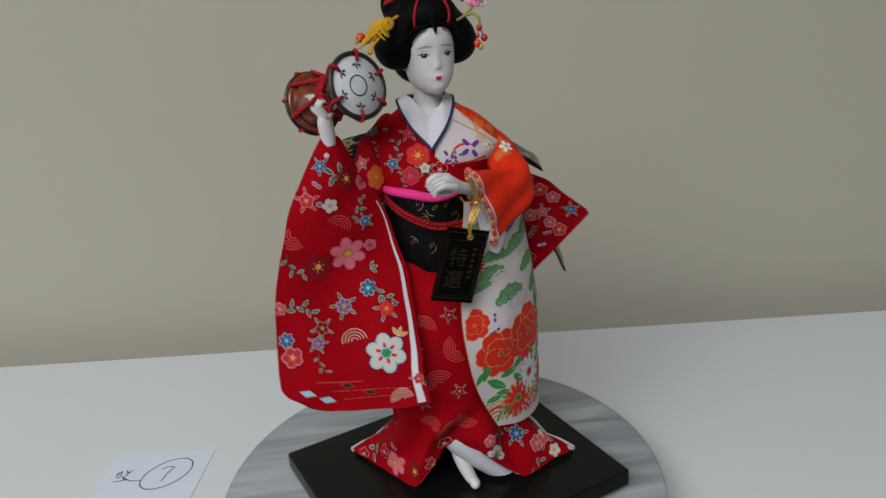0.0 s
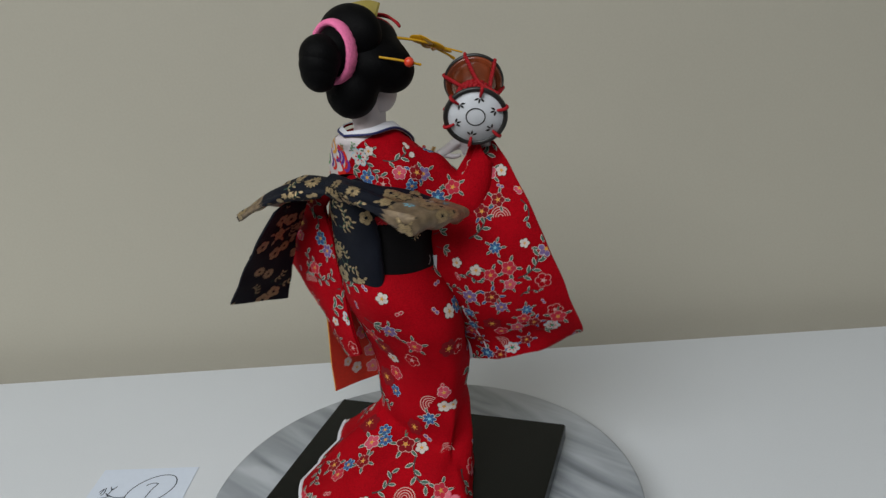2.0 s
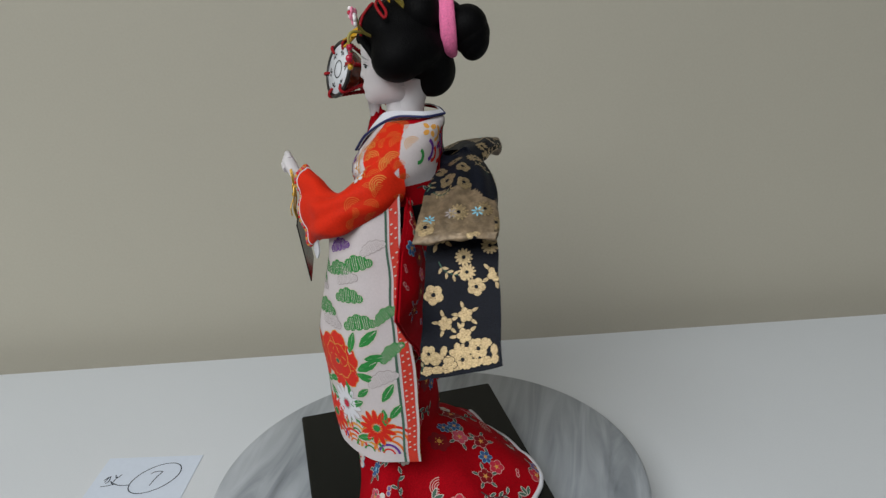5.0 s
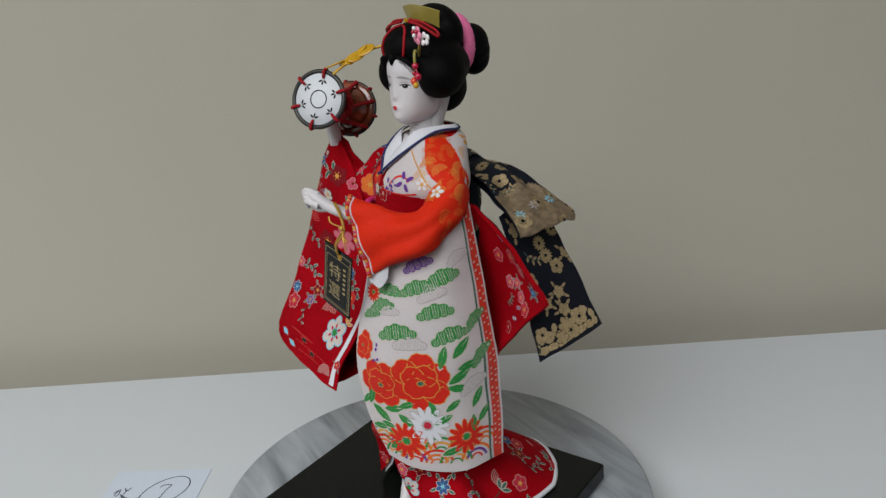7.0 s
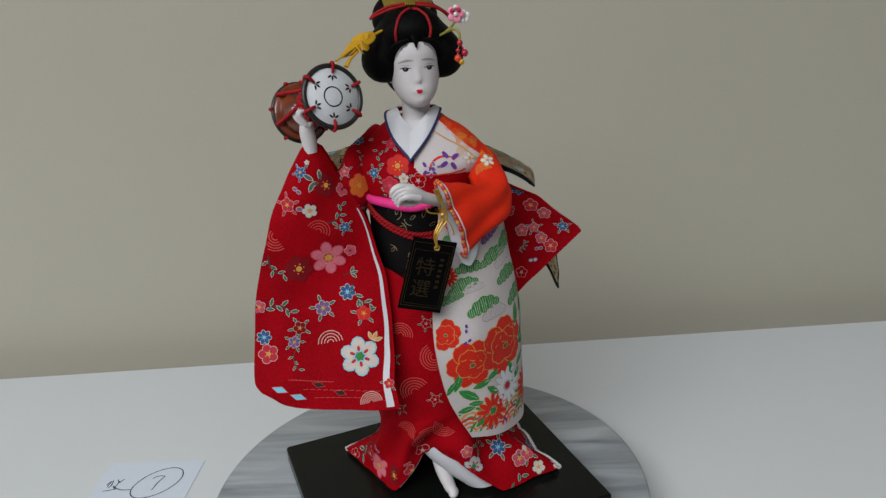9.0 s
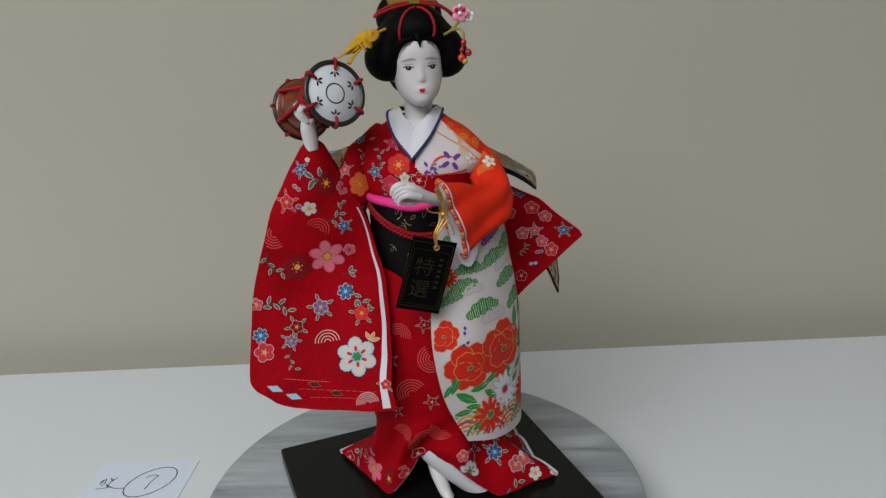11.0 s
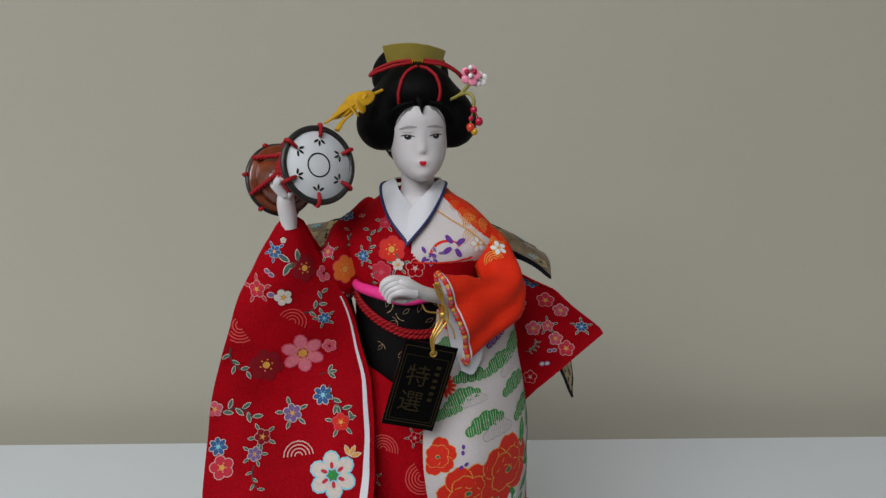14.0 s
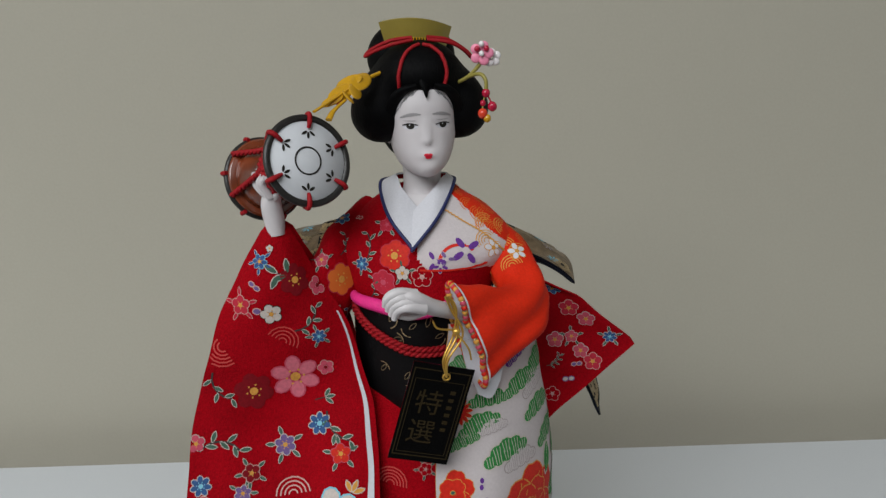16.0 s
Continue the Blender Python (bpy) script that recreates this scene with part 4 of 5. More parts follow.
lift_n = np.cross(np.gradient(front, axis=1), np.gradient(front, axis=0))
lifted = front - 0.35 * lift_n / (np.linalg.norm(lift_n, axis=2, keepdims=True) + 1e-9)
stripe = []
for row in range(20, 71):
    wide = 0.8 + 2.6 * ((row - 20) / 50) ** 1.3
    stripe.append([lifted[row, int(c)] * (1 - c % 1) + lifted[row, int(c) + 1] * (c % 1) for c in (53.0 - wide, 53.0 - wide / 2, 53.0)])
doll.grid(np.array(stripe), "white_cloth", flip=True)
overlay(back, 32, 72, 51, 56, "white_cloth", 0.3, False)
overlay(back, 46, 72, 41, 43, "white_cloth", 0.3, False)
F_SMALL = flower("p_pink", "p_line", "p_dark")
UPPER = (((-48, -36, 275), 1.6, F_WHITE, 0), ((-53, -38, 270), 4.6, leafy(F_SKY, "p_blue"), 0.4), ((-45, -38, 264), 7.5, spray(4), 2.9), ((-38, -33, 260), 6.8, F_DEEP, 0),
         ((-56.5, -41, 259), 3.0, pair("p_violet", "p_line"), -0.9), ((-55, -43.5, 247), 2.0, [(oval(0, 0, 1, 0.8), "p_line", 0), (oval(0, 0, 0.75, 0.6), "p_violet", 1)], 0),
         ((-48, -42, 245), 4.8, F_WHITE, 0.3), ((-64, -42, 251), 6.2, leafy(F_RED, "p_rose", "p_line"), 0), ((-35, -36, 243), 7.5, vine(5), 0.9), ((-30, -34, 233), 4.6, leafy(F_BLUE), 0.2),
         ((-31, -25, 255), 4.2, F_SMALL, 0), ((-71, -43, 233), 9.0, arcs("p_swirl", 5), 2.1), ((-45, -41, 232), 7.0, arcs("p_swirl", 4), -0.6))
MIDDLE = (((-41, -38, 213), 10.4, F_BIG, 0.1), ((-29, -34, 217), 3.8, F_SMALL, 0.3), ((-31, -36, 206), 5.0, spray(3), 0.2), ((-57, -45, 211), 8.2, F_DEEP, 0.2), ((-69, -48, 216), 8.0, vine(5, 0.35), -0.9),
          ((-34, -40, 197), 5.2, F_BLUE, 0), ((-46.5, -46, 189), 6.8, leafy(F_VIOLET), 0.1), ((-24, -41, 183), 6.4, leafy(flower("p_scarlet", "p_pink", "p_gold")), 0), ((-24, -38, 195), 9.0, vine(5, 0.3), -0.8),
          ((-71, -55, 190), 9.5, vine(6, -0.3), -0.3), ((-80, -58, 196), 4.0, F_PINK, 0))
LOWER = (((-58, -54, 181), 5.8, leafy(F_DARK), 0.2), ((-62, -58, 175), 5.2, leafy(F_VIOLET), 0.7), ((-61, -61, 165), 6.0, vine(4, 0.3), -1.4), ((-43.7, -52, 172), 7.6, arcs("p_line", 4), 0.05),
         ((-27, -53, 161), 11.0, F_GILT, 0.1), ((-19, -46, 168), 6.5, spray(3, "p_gold", "p_white"), 1.0), ((-80, -60, 179), 4.6, F_BLUE, 0), ((-78, -63, 170), 6.0, F_RED, 0.2),
         ((-20, -68, 138), 6.6, arcs("p_line", 5), 0.1), ((-10, -60, 146), 4.4, leafy(F_RED), 0))
for p, s, mot, spin in UPPER + MIDDLE + LOWER:
    stamp(doll, sleeveR_tree, p, s, mot, spin)
for p, key in (((-72, -71, 150), "p_sky"), ((-62, -69, 144), "p_sky"), ((-58, -71, 138), "p_sky"), ((-50, -66, 150), "p_black"), ((-38, -66, 144), "p_black")):
    stamp(doll, sleeveR_tree, p, 4.6 if key == "p_sky" else 3.6, lozenge(key, "p_swirl"), -0.05)
for z, x0, x1 in ((152, -66, -40), (146, -58, -12), (141, -52, -14)):
    for k in range(12):
        x = x0 + (x1 - x0) * k / 12
        stamp(doll, sleeveR_tree, (x, -66, z - 0.06 * (x + 40)), 1.4, [([(-1, -0.12), (1, -0.12), (1, 0.12), (-1, 0.12)], "p_swirl", 0)], -0.06)
scatter(doll, sleeveR_back, back, KINDS, 62, 1.1, 41)

# long left sleeve hanging behind
netL = net([[(44, 13, 250), (49, 15, 249), (54, 15, 247)], [(51, 17, 236), (67, 20, 236), (83, 18, 232)], [(40, 22, 215), (81, 23, 212), (110, 19.5, 207)],
            [(32, 23.5, 180), (62, 24, 180), (83, 18.5, 181)], [(28, 23.5, 155), (46, 23, 153), (60, 19, 158)], [(25, 23, 141), (33, 22.5, 137), (41, 20.5, 134)]], 36, 48, True)
netL = ruffle(netL, 1.3, 0.05, 7)
sl_front = doll.cloth(netL, "red", thick=0.9, flip=True)
sl_back_g = netL + np.array([0, 2.6, 0])
sl_back = doll.cloth(sl_back_g, "red", thick=0.9, flip=False)
for p, s, mot in (((98, 18, 210), 5.0, leafy(F_BLUE)), ((78, 18, 225), 5.0, F_RED), ((86, 18, 219), 4.6, F_PINK), ((80, 18, 210), 4.8, leafy(F_PINK)), ((90, 18, 198), 4.6, F_RED),
                  ((72, 18, 208), 4.4, F_PINK), ((84, 18, 203), 4.0, F_PINK), ((78, 18, 188), 3.2, pair("p_white", "p_violet")), ((82, 18, 196), 2.8, pair("p_violet", "p_line")),
                  ((70, 18, 236), 4.6, F_SKY), ((72, 18, 196), 4.8, sprig("p_leaf", "p_white")), ((64, 18, 222), 4.6, F_RED), ((70, 18, 180), 4.0, F_OUT)):
    stamp(doll, sl_front, p, s, mot)
scatter(doll, sl_back, sl_back_g, KINDS, 26, 1.1, 51)

# white flowered over-robe round the left hip, lined with orange
robe = net([[(24, -36, 241), (43, -31, 241), (55, -13, 248), (50, 12, 259)], [(20, -45, 205), (45, -37, 205), (63, -14, 206), (61, 13, 206)],
            [(18, -54, 165), (45, -45, 165), (67, -16, 165), (66, 15.5, 165)], [(24, -54.5, 130), (48, -42, 129), (67, -15, 128), (68, 16, 129)],
            [(36, -47, 99), (53, -37, 94.5), (67.5, -14, 91.5), (68.5, 15.5, 94)]], 64, 80)
robe = ruffle(robe, 1.2, 0.045, 9)
robe_tree = doll.cloth(robe, "white_silk", back=lambda p: "orange" if p[2] > 163 + 3 * noise.noise(Vector(p) * 0.05) else "orange_dark", thick=1.0, flip=True, edge="p_gold")


def on_robe(u, v, size, motif, spin=0.0):
    stamp(doll, robe_tree, robe[int(v * 79), int(u * 63)], size, motif, spin)


PINE, PINE_V, PINE_W = pine("p_green", "p_white"), pine("p_purple", "p_white"), pine("white_silk", "p_grey")
PEONY, WHITE_DAISY, RED_DAISY = peony("p_scarlet", "p_gold", "p_leaf"), daisy("white_cloth", "p_grey", "p_rose"), daisy("p_scarlet", "p_gold", "p_green")


def blade(a):
    return leaf("p_green", "p_white", 0, 0, 1, a) + [([(-0.7 * math.cos(a), -0.7 * math.sin(a)), (0.7 * math.cos(a) + 0.02, 0.7 * math.sin(a)), (0.7 * math.cos(a), 0.7 * math.sin(a) + 0.04)], "p_white", 2)]


for u_, v_, s, mot, spin in (
        (0.80, 0.14, 8, PINE_W, 0.4), (0.58, 0.25, 9, PINE_W, 0.3), (0.45, 0.42, 10, PINE_W, 0), (0.82, 0.62, 10, PINE_W, 0.4), (0.30, 0.31, 7, PINE_W, 0.1),
        (0.50, 0.13, 9.5, PINE_V, 0.35), (0.66, 0.195, 12, PINE, 0.3), (0.27, 0.235, 9.5, PINE, 0), (0.60, 0.315, 11.5, PINE, 0.12), (0.38, 0.385, 12.5, PINE, 0.08), (0.88, 0.50, 9.5, PINE, 0.7),
        (0.14, 0.34, 7.5, PINE, 0.3), (0.12, 0.12, 8, PINE, 0.5), (0.34, 0.06, 7, PINE, 0.2), (0.10, 0.26, 6, RED_DAISY, 0.5),
        (0.62, 0.475, 8.5, blade(1.3), 0), (0.74, 0.455, 9.5, blade(0.75), 0), (0.78, 0.525, 8.5, blade(0.15), 0), (0.40, 0.695, 7, blade(0.3), 0), (0.54, 0.70, 7, blade(1.9), 0), (0.66, 0.69, 7, blade(0.7), 0),
        (0.08, 0.46, 9.5, PEONY, 0), (0.25, 0.60, 16, PEONY, -0.2), (0.50, 0.57, 19, PEONY, 0.2), (0.73, 0.56, 9.5, blade(0.5), 0), (0.70, 0.615, 8.5, blade(-0.2), 0),
        (0.23, 0.455, 3.2, pair("p_purple", "white_silk"), 1.2), (0.23, 0.495, 3.2, pair("p_purple", "white_silk"), 0.2),
        (0.68, 0.40, 12, PINE, 0.2), (0.22, 0.30, 10, PINE, 0.3), (0.48, 0.22, 11, PINE, 0.2), (0.86, 0.36, 9, PINE, 0.6), (0.84, 0.68, 8.5, blade(1.0), 0), (0.30, 0.72, 8, blade(0.2), 0), (0.12, 0.68, 8, blade(1.2), 0), (0.60, 0.755, 7.5, blade(0.5), 0), (0.38, 0.77, 7.5, blade(2.4), 0), (0.62, 0.90, 8, blade(0.3), 0), (0.20, 0.90, 7, blade(0.7), 0), (0.16, 0.755, 9.5, blade(-0.6), 0), (0.10, 0.83, 7, blade(0.1), 0), (0.20, 0.81, 6, blade(-0.1), 0), (0.05, 0.70, 6, blade(0.9), 0),
        (0.50, 0.775, 13.5, WHITE_DAISY, 0), (0.86, 0.765, 7.5, blade(0.9), 0), (0.78, 0.785, 7, blade(1.6), 0), (0.32, 0.865, 13, RED_DAISY, 0.1), (0.72, 0.845, 12.5, RED_DAISY, 0.2)):
    stamp(doll, robe_tree, robe[int(v_ * 79), int(u_ * 63)], s, mot, spin)
for row, (v_, start) in enumerate(((0.965, 0.03), (0.905, 0.09))):
    for k in range(6):
        tones = (("p_amber", "p_amber", "p_scarlet"), ("p_green", "p_gold", "p_green"), ("p_scarlet", "p_purple", "p_amber"))[(k + row) % 3]
        for q, key in enumerate(tones):
            stamp(doll, robe_tree, robe[int(v_ * 79), int(min(0.86, start + 0.155 * k) * 63)], 4.2 + 3.3 * q, band_arc(0.72 + 0.06 * q, 1.0, key, 0.15, 2.99, sign=1), lift=0.16)
overlay(robe, 0, 80, 56, 58, "p_leaf")
overlay(robe, 0, 80, 58, 63, "orange_dark")
for k in range(60):
    on_robe(0.945 + 0.03 * (k % 2), 0.06 + 0.9 * k / 60, 0.9, [(oval(0, 0, 1, 0.55, 0.6, 6), "p_white", 4)])
for k in range(34):
    on_robe(0.012, 0.18 + 0.8 * k / 34, 0.9, [(oval(0, 0, 0.6, 1.0, 0, 6), "p_white", 3)])
du, dv = np.gradient(robe, axis=1), np.gradient(robe, axis=0)
nn = np.cross(du, dv)
nn /= np.linalg.norm(nn, axis=2, keepdims=True)
lining = robe + nn * 1.1
lining_tree = BVHTree.FromPolygons([tuple(p) for p in lining.reshape(-1, 3)], [(i * 64 + j, i * 64 + j + 1, (i + 1) * 64 + j + 1, (i + 1) * 64 + j) for i in range(79) for j in range(63)])
scatter(doll, lining_tree, lining[30:78, 30:56], [(flower("p_blush", "p_white", "p_gold"), 5.0), (flower("p_white", "p_white", "p_gold"), 4.4)], 14, 1.7, 61)

# the bow on the back: knot, two loops and one hanging end
knot = ruffle(rings([(266, 9, 34, 7, 6, 6), (262, 9, 34, 13, 9, 9), (250, 9, 33, 15, 9, 9), (235, 9, 31, 19, 8, 8), (215, 9, 30, 20, 8, 7), (199, 9, 29, 18, 6, 6)], 40, 30), 1.2, 0.07, 6)
knot_tree = doll.grid(knot, "obi", closed=True, flip=True)
scatter(doll, knot_tree, knot, GILT, 22, 1.0, 71)
wingL = [[(4, 48, 262), (8, 42, 268), (12, 32, 263)], [(28, 58, 261.5), (35, 46, 264.5), (40, 28, 258.5)], [(54, 64, 252.5), (60, 48, 254), (64, 26, 249)], [(75, 66, 241.5), (79, 46, 242.5), (80, 25, 239)],
         [(74.5, 66, 238), (78.5, 46, 239), (79.5, 25, 235.5)], [(50, 63, 250.5), (55, 48, 252), (59, 27, 247)], [(14, 50, 256), (16, 44, 259), (18, 34, 256)]]
wingR = [[(14, 48, 264), (10, 42, 270), (6, 32, 263)], [(-12, 55, 266), (-14, 42, 266.5), (-16, 21, 259)], [(-39, 54, 262), (-41, 35, 261), (-39, 11, 253.5)], [(-61.5, 48, 257.5), (-62, 28, 255.5), (-56, 3, 249.5)],
         [(-58, 49.5, 248), (-60, 28, 246.5), (-54, 3, 242)], [(-38, 53, 257.5), (-40, 35, 257), (-38, 12, 249.5)], [(8, 48, 257), (6, 42, 262), (4, 34, 257)]]
end = [[(46, 62, 246), (52, 46, 247), (58, 28, 243)], [(68, 67, 216), (74, 47, 213), (78, 27, 206)], [(96.5, 70, 176.5), (97, 48, 170.5), (96, 26, 165)]]
for k, rows in enumerate((wingL, wingR, end)):
    nv = 76 if k < 2 else 44
    g = ruffle(net(rows, 26, nv), 1.5, 0.06, 20 + k)
    if k < 2:
        g[:, :, 2] -= 1.6 * np.sin(np.linspace(0, math.pi, nv) * 2)[:, None] ** 2 * np.cos(np.linspace(0, 5 * math.pi, 26))[None, :]
    du, dv = g[20, 13] - g[20, 12], g[21, 12] - g[20, 12]
    turned = float(np.dot(np.cross(du, dv), ((0.2, 0, 1), (-0.2, 0, 1), (0.8, 0, 0.6))[k])) < 0

    def weave(p, k=k):
        far = p[0] + 7 * noise.noise(Vector(p) * 0.09)
        return "brocade" if (k == 0 and far > 54) or (k == 1 and far < -42) else "obi"

    tree = doll.cloth(g, weave, back="obi", thick=1.2, flip=turned, edge="obi")
    if k < 2:
        half, side = nv // 2, []
        for f in np.linspace(0, 1, 6):
            side.append(g[:half, 0] * (1 - f) + g[::-1][:half, 0] * f + np.array([0, 2.2 * math.sin(math.pi * f), 0]))
        side = np.array(side)
        bent = float(np.dot(np.cross(side[2, 11] - side[2, 10], side[3, 10] - side[2, 10]), (0, 1, 0))) < 0
        side_tree = doll.grid(side, weave, flip=bent)
        scatter(doll, side_tree, side, GILT, 8, 1.0, 190 + k)
    scatter(doll, tree, g, GILT, 24 if k < 2 else 17, 1.15, 80 + k)
    for q, c in ((0.25, "p_sky"), (0.62, "p_grey"), (0.85, "p_sky")):
        if k < 2:
            stamp(doll, tree, g[30, int(q * 25)], 3.4, daisy(c, "p_grey", "gold", 7))
    if k == 2:
        scatter(doll, doll.inner_tree, g, GILT, 20, 1.05, 184)
        for s in range(18):
            stamp(doll, tree, g[41, min(25, int(s * 25 / 17))], 2.6, [(oval(0, 0, 1, 0.8, s * 0.7, 7), "gold", 0)])
            stamp(doll, tree, g[37 + s % 3, min(25, int(s * 25 / 17))], 2.8, [(oval(0, 0, 1.1, 0.7, s * 0.9, 7), "gold", 0.5)])

SPUN.append(tagged(doll.make("doll"), "doll in a red flowered silk kimono with black dressed hair", "doll"))

# ---- the hand drum ----
drum = thing("hand_drum", "small hourglass drum with white skins and red cords", "drum")
HEAD_A, HEAD_B = Vector((-26.8, -42.3, 311.3)), Vector((-54.0, -10.4, 298.0))
axis = (HEAD_A - HEAD_B).normalized()
ROT = axis.to_track_quat("Z", "Y").to_matrix().to_4x4()
MID = Matrix.Translation((HEAD_A + HEAD_B) / 2) @ ROT
HALF = (HEAD_A - HEAD_B).length / 2
lathe([(13.4, -HALF + 1), (14.0, -HALF + 3), (12.5, -HALF + 8), (9.0, -HALF + 13.5), (5.6, -5), (5.0, 0), (5.6, 5), (9.0, HALF - 13.5), (12.5, HALF - 8), (14.0, HALF - 3), (13.4, HALF - 1)],
      "drum_wood", "shell", MID, drum, 48)


def on_drum(x, y, z):
    return tuple(MID @ Vector((x, y, z)))


for s in (1, -1):
    m = MID @ pose(0, 0, s * HALF, 0 if s > 0 else 180)
    skin = lathe([(0.01, -1.6), (15.6, -1.6), (16.0, -0.9), (15.6, -0.1), (0.01, 0.0)], "drum_skin", "drum_head", m, drum, 64, "white drum skin")
    lathe([(15.2 + 1.4 + 1.4 * math.cos(a), -0.4 + 1.2 * math.sin(a)) for a in np.linspace(-3.6, 2.7, 14)], "drum_rim", "rim", m, drum, 64, "black lacquered rim")
    lathe([(12.5, -3.4), (15.8, -3.2), (16.9, -2.6), (16.6, -1.6)], "drum_wood", "back_ring", m, drum, 64, "brown lacquered ring behind the skin")
    lathe([(4.9, 0.08), (5.0, 0.22), (5.5, 0.22), (5.6, 0.08)], "p_black", "ring_mark", m, skin, 48)
    for k in range(6):
        a = k * math.pi / 3 + 0.28
        mark = Body()
        for d in (-0.95, 0, 0.95):
            base = Vector((11.9 * math.cos(a), 11.9 * math.sin(a), 0.12))
            w = a + math.pi + d
            poly = [tuple(m @ (base + Vector((2.0 * math.cos(w), 2.0 * math.sin(w), 0)) + Vector((x * math.cos(w) - y * math.sin(w), x * math.sin(w) + y * math.cos(w), 0)))) for x, y in oval(0, 0, 1.4, 0.6, 0, 10, 0.2)]
            mark.add(poly, [tuple(range(10))], "p_black")
        mark.make("petal_mark", skin, smooth=False)
        knot_b = Body()
        knot_b.tube([tuple(m @ Vector((r * math.cos(a), r * math.sin(a), z))) for r, z in ((12.6, 0.5), (14.6, 1.2), (16.8, 1.5), (18.3, 0.2), (17.6, -2.4))], [0.7, 0.95, 1.0, 1.0, 0.9], "cord_red", n=20, sides=8)
        knot_b.make("cord_knot", drum)
for k in range(6):
    a, b = k * math.pi / 3 + 0.28, (k + 0.5) * math.pi / 3 + 0.28
    c1 = Body()
    c1.rope([on_drum(17.4 * math.cos(a), 17.4 * math.sin(a), HALF - 2), on_drum(9.4 * math.cos(b), 10.5 * math.sin(b), 0), on_drum(17.4 * math.cos(a + 1.05), 17.4 * math.sin(a + 1.05), -HALF + 2)], 1.25, "cord_red", 4.5, 60)
    c1.make("cord", drum)
waist = Body()
for dz in (-1.6, 1.6):
    waist.rope([on_drum(9.2 * math.cos(a), 9.2 * math.sin(a), dz) for a in np.linspace(0, 6.4, 20)], 2.0, "cord_red", 5.0, 90)
waist.make("waist_cord", drum)
SPUN.append(drum)

# ---- the name tag hanging from the sleeve ----
tag = thing("name_tag", "glossy black paper tag with gold border and marks", "tag")
e1 = Vector((22.7, 6.0, -7.0)).normalized()
e2 = Vector((10.2, 0.5, 42.3))
e2 = (e2 - e1 * e2.dot(e1)).normalized()
e3 = e1.cross(e2)
TAG = Matrix((e1, e2, e3)).transposed().to_4x4()
TAG.translation = Vector((17.6, -60.5, 213.3))


def tag_box(body, x0, y0, x1, y1, z0, z1, key):
    c = [tuple(TAG @ Vector(p)) for p in ((x0, y0, z0), (x1, y0, z0), (x1, y1, z0), (x0, y1, z0), (x0, y0, z1), (x1, y0, z1), (x1, y1, z1), (x0, y1, z1))]
    body.add(c, [(0, 3, 2, 1), (4, 5, 6, 7), (0, 1, 5, 4), (1, 2, 6, 5), (2, 3, 7, 6), (3, 0, 4, 7)], key)


b = Body()
tag_box(b, -12.3, -21.5, 12.3, 21.5, -0.35, 0.35, "tag_black")
tag_card = b.make("card", tag, smooth=False)
b = Body()
for x0, y0, x1, y1 in ((-11.4, -19.3, 11.4, -18.8), (-11.4, 18.8, 11.4, 19.3), (-11.4, -18.8, -10.9, 18.8), (10.9, -18.8, 11.4, 18.8),
                       (-10.0, -17.8, 10.0, -17.5), (-10.0, 14.6, 10.0, 14.9), (-10.0, -17.5, -9.7, 14.6), (9.7, -17.5, 10.0, 14.6)):
    tag_box(b, x0, y0, x1, y1, 0.36, 0.40, "tag_gold")
b.make("gold_border", tag_card, smooth=False)


def sign(text, cx, cy, size):
    """One written character, laid gilt on the tag."""
    co, faces = glyph(text)
    b = Body()
    b.add([tuple(TAG @ Vector((cx + x * size, cy + y * size, 0.41))) for x, y in co], faces, "tag_gold")
    b.make("written_character", tag_card, smooth=False)


sign("特", -2.2, 5.2, 10.6)
sign("選", -2.2, -8.0, 10.6)
for k in range(6):
    b = Body()
    tag_box(b, 5.2, 9.6 - 3.3 * k, 7.4, 11.2 - 3.3 * k, 0.36, 0.40, "tag_gold")
    b.make("small_gold_bar", tag_card, smooth=False)
HOLE = TAG @ Vector((1.8, 17.0, 0.4))
b = Body()
b.tube([tuple(HOLE + e1 * (1.3 * math.cos(a)) + e2 * (1.3 * math.sin(a))) for a in np.linspace(0, 6.5, 16)], 0.45, "gold_string", n=40, sides=8)
b.make("eyelet", tag_card)
b = Body()
hx, hy, hz = HOLE
for dx, dy, r in ((0.0, 0.0, 0.55), (1.0, -0.6, 0.5), (-0.8, -0.5, 0.45)):
    b.tube([(hx, hy - 0.4, hz), (hx + dx, hy - 1.0 + dy, hz + 8), (29 + 2 * dx, -57.5 + dy, 246), (28 - dx, -58 + dy, 256), (26 - dx, -59.5 + dy, 262)], r, "gold_string", n=40, sides=6)
b.tube([(28.5, -58.5, 247), (33, -60, 241), (34, -59.5, 236)], 0.4, "gold_string", n=14, sides=6)
b.tube([(28.5, -58.5, 248), (22, -62, 250), (20, -62, 253)], 0.4, "gold_string", n=14, sides=6)
b.ball((28.6, -58.8, 247.5), (1.7, 1.4, 1.4), "gold_string", None, 12, 8)
b.make("string", tag, label="twisted gold string")
SPUN.append(tag)

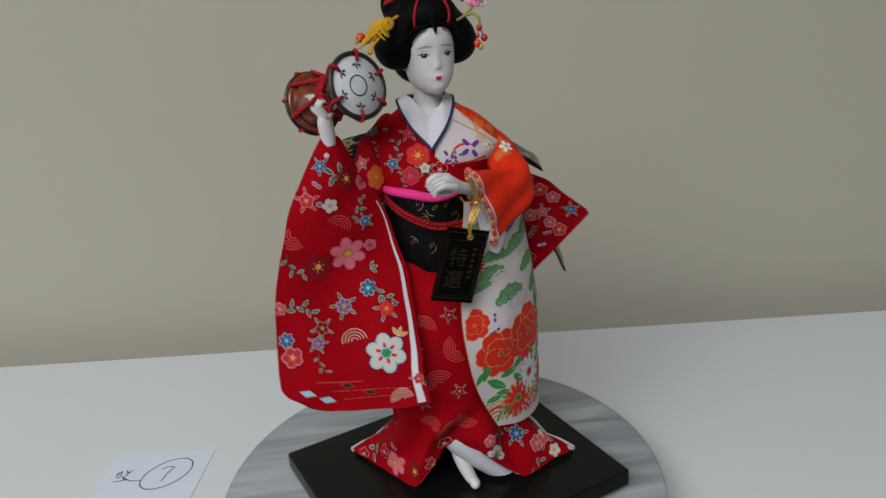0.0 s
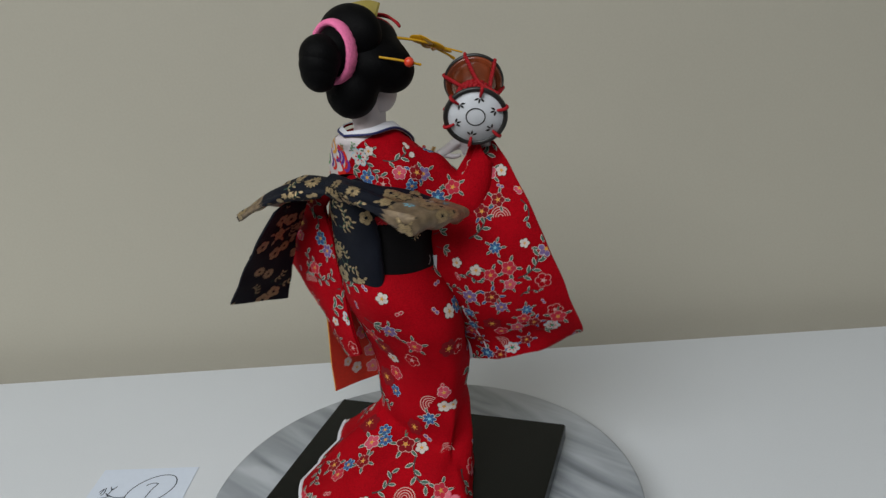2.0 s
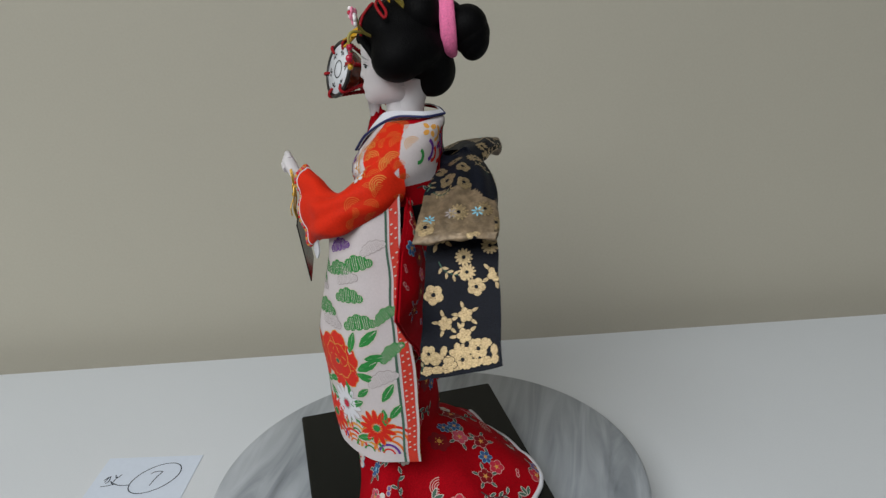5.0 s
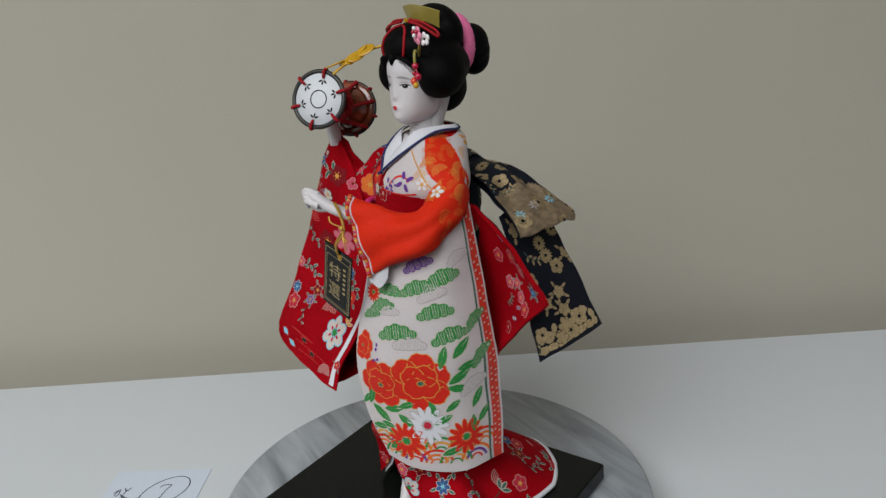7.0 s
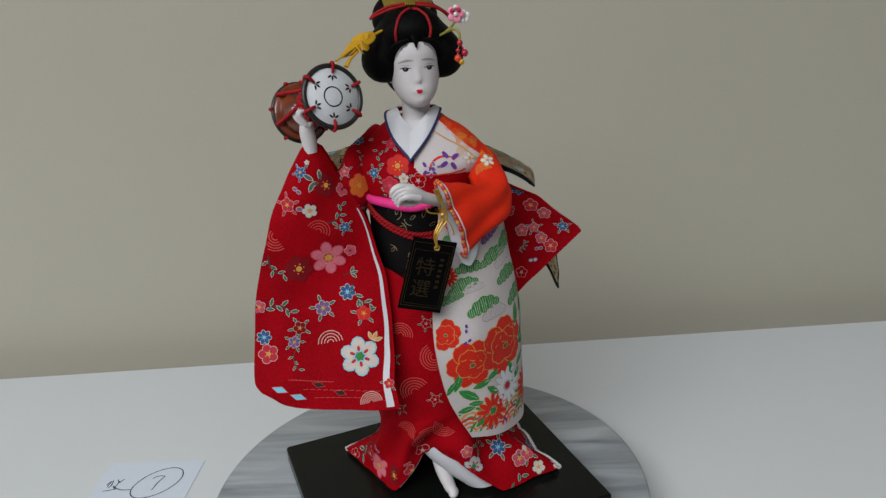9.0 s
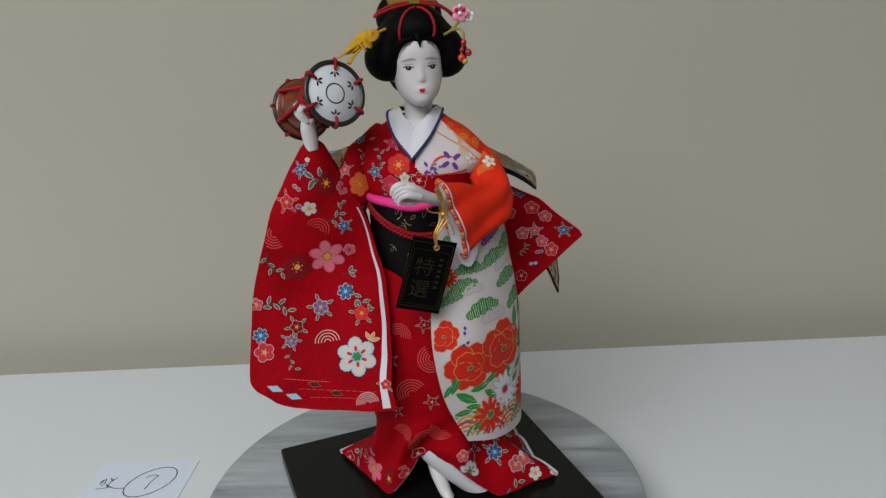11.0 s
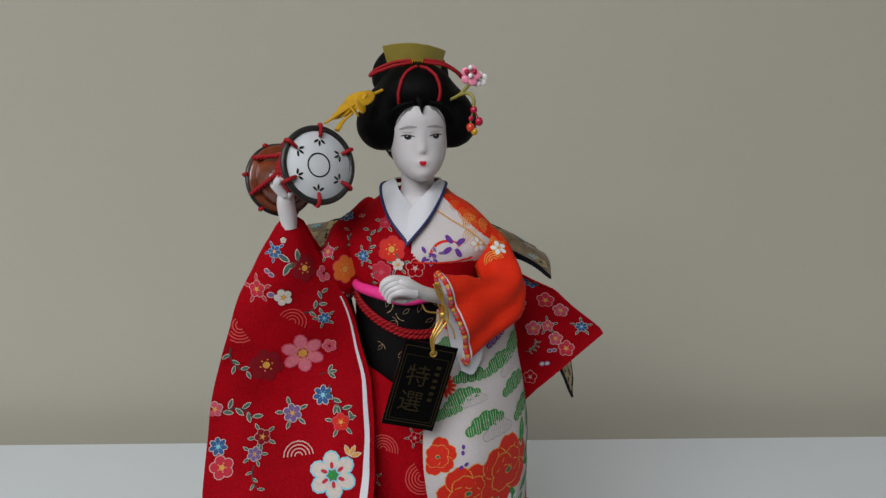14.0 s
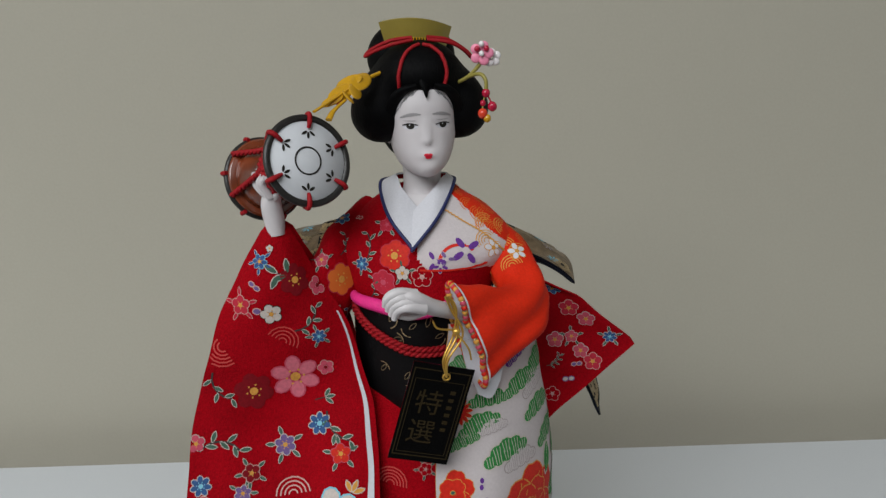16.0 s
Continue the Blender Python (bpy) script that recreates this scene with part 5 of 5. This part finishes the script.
# ---- hair ornaments ----
comb = thing("comb", "curved translucent yellow-brown comb set in the hair", "comb")
b = Body()
rows = []
for v_ in np.linspace(0, 1, 8):
    half = 15.6 - 3.4 * v_
    rows.append([at_head(half * x, -4.0 + 5.0 * x * x + 2.6 * v_, 43.4 - 2.6 * x * x - 1.4 * x - 12.0 * v_) for x in np.linspace(-1, 1, 25)])
b.cloth(np.array(rows), "comb", thick=1.3, flip=True)
b.make("comb_plate", comb)
# black sheet added behind the teeth so their gaps look dark
b = Body()
b.cloth(np.array([[at_head(x, -5.0 + 0.022 * x * x + 0.4 * q, 35.4 - 0.004 * x * x - 0.08 * x - 3.0 * q) for x in np.linspace(-9.6, 8.4, 20)] for q in np.linspace(0, 1, 4)]), "hair", thick=0.3, flip=True)
b.make("slot", comb, label="added black sheet standing in for the gap behind the comb's teeth")
for k in range(15):
    x = -9 + 1.2 * k
    b = Body()
    b.tube([at_head(x, -5.5 + 0.022 * x * x, 35.9 - 0.08 * x), at_head(x, -5.5 + 0.022 * x * x, 32 - 0.08 * x)], 0.28, "amber", n=4, sides=6)
    b.make("tooth", comb)
SPUN.append(comb)

cords = thing("hair_ribbon", "thin red corded ribbon tied over black hair", "ribbon")
def on_hair(p, lift=0.5):
    h, n, _, _ = hair_tree.find_nearest(Vector(p))
    return tuple(h + n * lift)


for pts in ([(-1, -15, 36), (-6.5, -18, 34), (-10.5, -22, 29), (-13.0, -24, 22), (-13.6, -24, 14)], [(1, -15, 36), (6.5, -18, 34), (9.8, -22, 29), (10.8, -24, 22), (9.6, -25, 14.5)]):
    b = Body()
    b.tube([on_hair(p) for p in spline([at_head(*p) for p in pts], 16)], 0.8, "cord_red", n=60, sides=8)
    b.make("strand", cords)
for pts in ([(-3, -11, 35), (-12, -11.5, 33.5), (-19, -9, 31), (-22.5, -6, 29), (-20, -6, 31.5), (-12, -9, 35), (-3, -10, 36)],
            [(3, -11, 35), (12, -11.5, 33.5), (18, -10, 30.5), (22.0, -7, 27), (20, -6, 29.8), (12, -9, 34.5), (3, -10, 36)]):
    b = Body()
    b.tube([at_head(*p) for p in pts], 0.8, "cord_red", n=50, sides=8)
    b.make("loop", cords)
SPUN.append(cords)

band = tagged(new("hair_band"), "fluffy pink band round the back bun", "hair band")
b = Body()
ph = np.linspace(0, 2 * math.pi, 60, endpoint=False)
rows = []
for q in np.linspace(0, 2 * math.pi, 17):
    r = 12.6 + 2.2 * math.cos(q)
    rows.append([at_head(0.8 + (r - 0.8 + 0.55 * math.sin(23 * a + 5 * q) * math.cos(11 * a - 3 * q)) * math.cos(a), 26.0 + 4.4 * math.sin(q) - 0.02 * (r + 2) * math.sin(a), 19 + (r + 3.0) * math.sin(a)) for a in ph])
b.grid(np.array(rows), "pink", closed=True)
b.make("loop", band)
SPUN.append(band)

pin = thing("hairpin", "amber hairpin with a flat butterfly ornament", "hairpin")
b = Body()
b.tube([(-1, -2, 341), (-9, -14, 338), (-17, -25, 333.5), (-24.5, -36, 329)], [1.5, 1.3, 1.0, 0.9], "amber", n=24, sides=8, flat=0.6)
b.make("stick", pin)
for c, r, a in (((-9, -17, 338), (6.4, 3.6, 0.7), 60), ((-13.5, -17.5, 338), (5.8, 3.4, 0.7), 10), ((-10.5, -22, 335), (6.0, 3.2, 0.7), 95), ((-16, -22, 334.5), (6.4, 3.4, 0.7), 40),
                ((-13, -25, 333), (4.6, 2.6, 0.7), 120), ((-19, -26, 332), (5.2, 2.2, 0.7), 30)):
    b = Body()
    b.ball(c, r, "amber", pose(0, 0, 0, 42, -22, a), 16, 10)
    b.make("wing", pin)
b = Body()
b.tube([(-14, -25, 332), (-18, -30, 328.5), (-19.5, -34, 325.5)], [0.9, 1.2, 1.5], "amber", n=12, sides=8, flat=0.6)
b.make("prong", pin)
SPUN.append(pin)

ball_pin = thing("hairpin", "amber hairpin with one small coral red bead", "hairpin")
b = Body()
b.tube([(-13, 20, 333), (-21, 12, 330.5), (-27, 2, 327)], 0.7, "amber", n=14, sides=8)
b.make("stick", ball_pin)
b = Body()
b.ball((-24.2, 8.4, 329.2), (2.8, 2.8, 2.8), "bead", None, 24, 16)
b.make("bead", ball_pin, label="coral red bead")
SPUN.append(ball_pin)

spray = thing("hairpin", "pink blossom hairpin with hanging red beads", "hairpin")
b = Body()
b.tube([(30, -4, 334), (36, -7, 337), (41, -9, 342), (42, -9, 345)], 0.8, "stem", n=16, sides=8)
b.tube([(36, -7, 337), (41, -12, 338.5), (43.5, -14, 336), (43.5, -14, 331)], 0.8, "stem", n=16, sides=8)
b.make("stem", spray)
for k in range(5):
    a = k * 2 * math.pi / 5
    b = Body()
    b.ball((42 + 2.9 * math.cos(a), -10.5 - 0.4 * math.cos(a), 346.5 + 2.9 * math.sin(a)), (2.1, 0.9, 2.1), "blossom", None, 14, 10)
    b.make("petal", spray)
for k in range(5):
    a = k * 2 * math.pi / 5 + 0.4
    b = Body()
    b.ball((46.2 + 2.1 * math.cos(a), -8.6 + 0.8 * math.cos(a), 344.6 + 2.1 * math.sin(a)), (1.7, 0.9, 1.7), "pearl", None, 14, 10)
    b.make("white_petal", spray)
for k, (x, y, z, r, key) in enumerate(((42, -12.2, 350.3, 1.1, "pearl"), (42, -12.4, 346.5, 1.1, "pearl"), (40.2, -12, 348.4, 1.1, "berry"), (44.0, -12, 348.4, 1.1, "berry"),
                                       (43.5, -14, 331, 1.7, "berry"), (46, -14, 325.5, 1.9, "berry"), (42, -14.5, 322.8, 2.0, "bead"), (43.8, -14.5, 320.8, 1.6, "amber"), (42.2, -14.2, 327.0, 1.2, "berry"))):
    b = Body()
    b.ball((x, y, z), (r, r, r * 1.1), key, None, 14, 10)
    b.make("bead", spray)
b = Body()
b.tube([(43.5, -14, 331), (45.2, -14, 328), (46, -14, 325.5)], 0.35, "berry", n=8, sides=6)
b.tube([(43.5, -14, 331), (42.2, -14.2, 327), (42, -14.5, 322.8)], 0.35, "stem", n=8, sides=6)
b.make("thread", spray)
for piece in spray.children:
    piece.location = (-0.0025, 0.003, 0.0006)
SPUN.append(spray)


def motions():
    for ob in SPUN:
        walk(ob, [(t, pose(0, 0, 0, 0, 0, a)) for t, a in TURN])


motions()
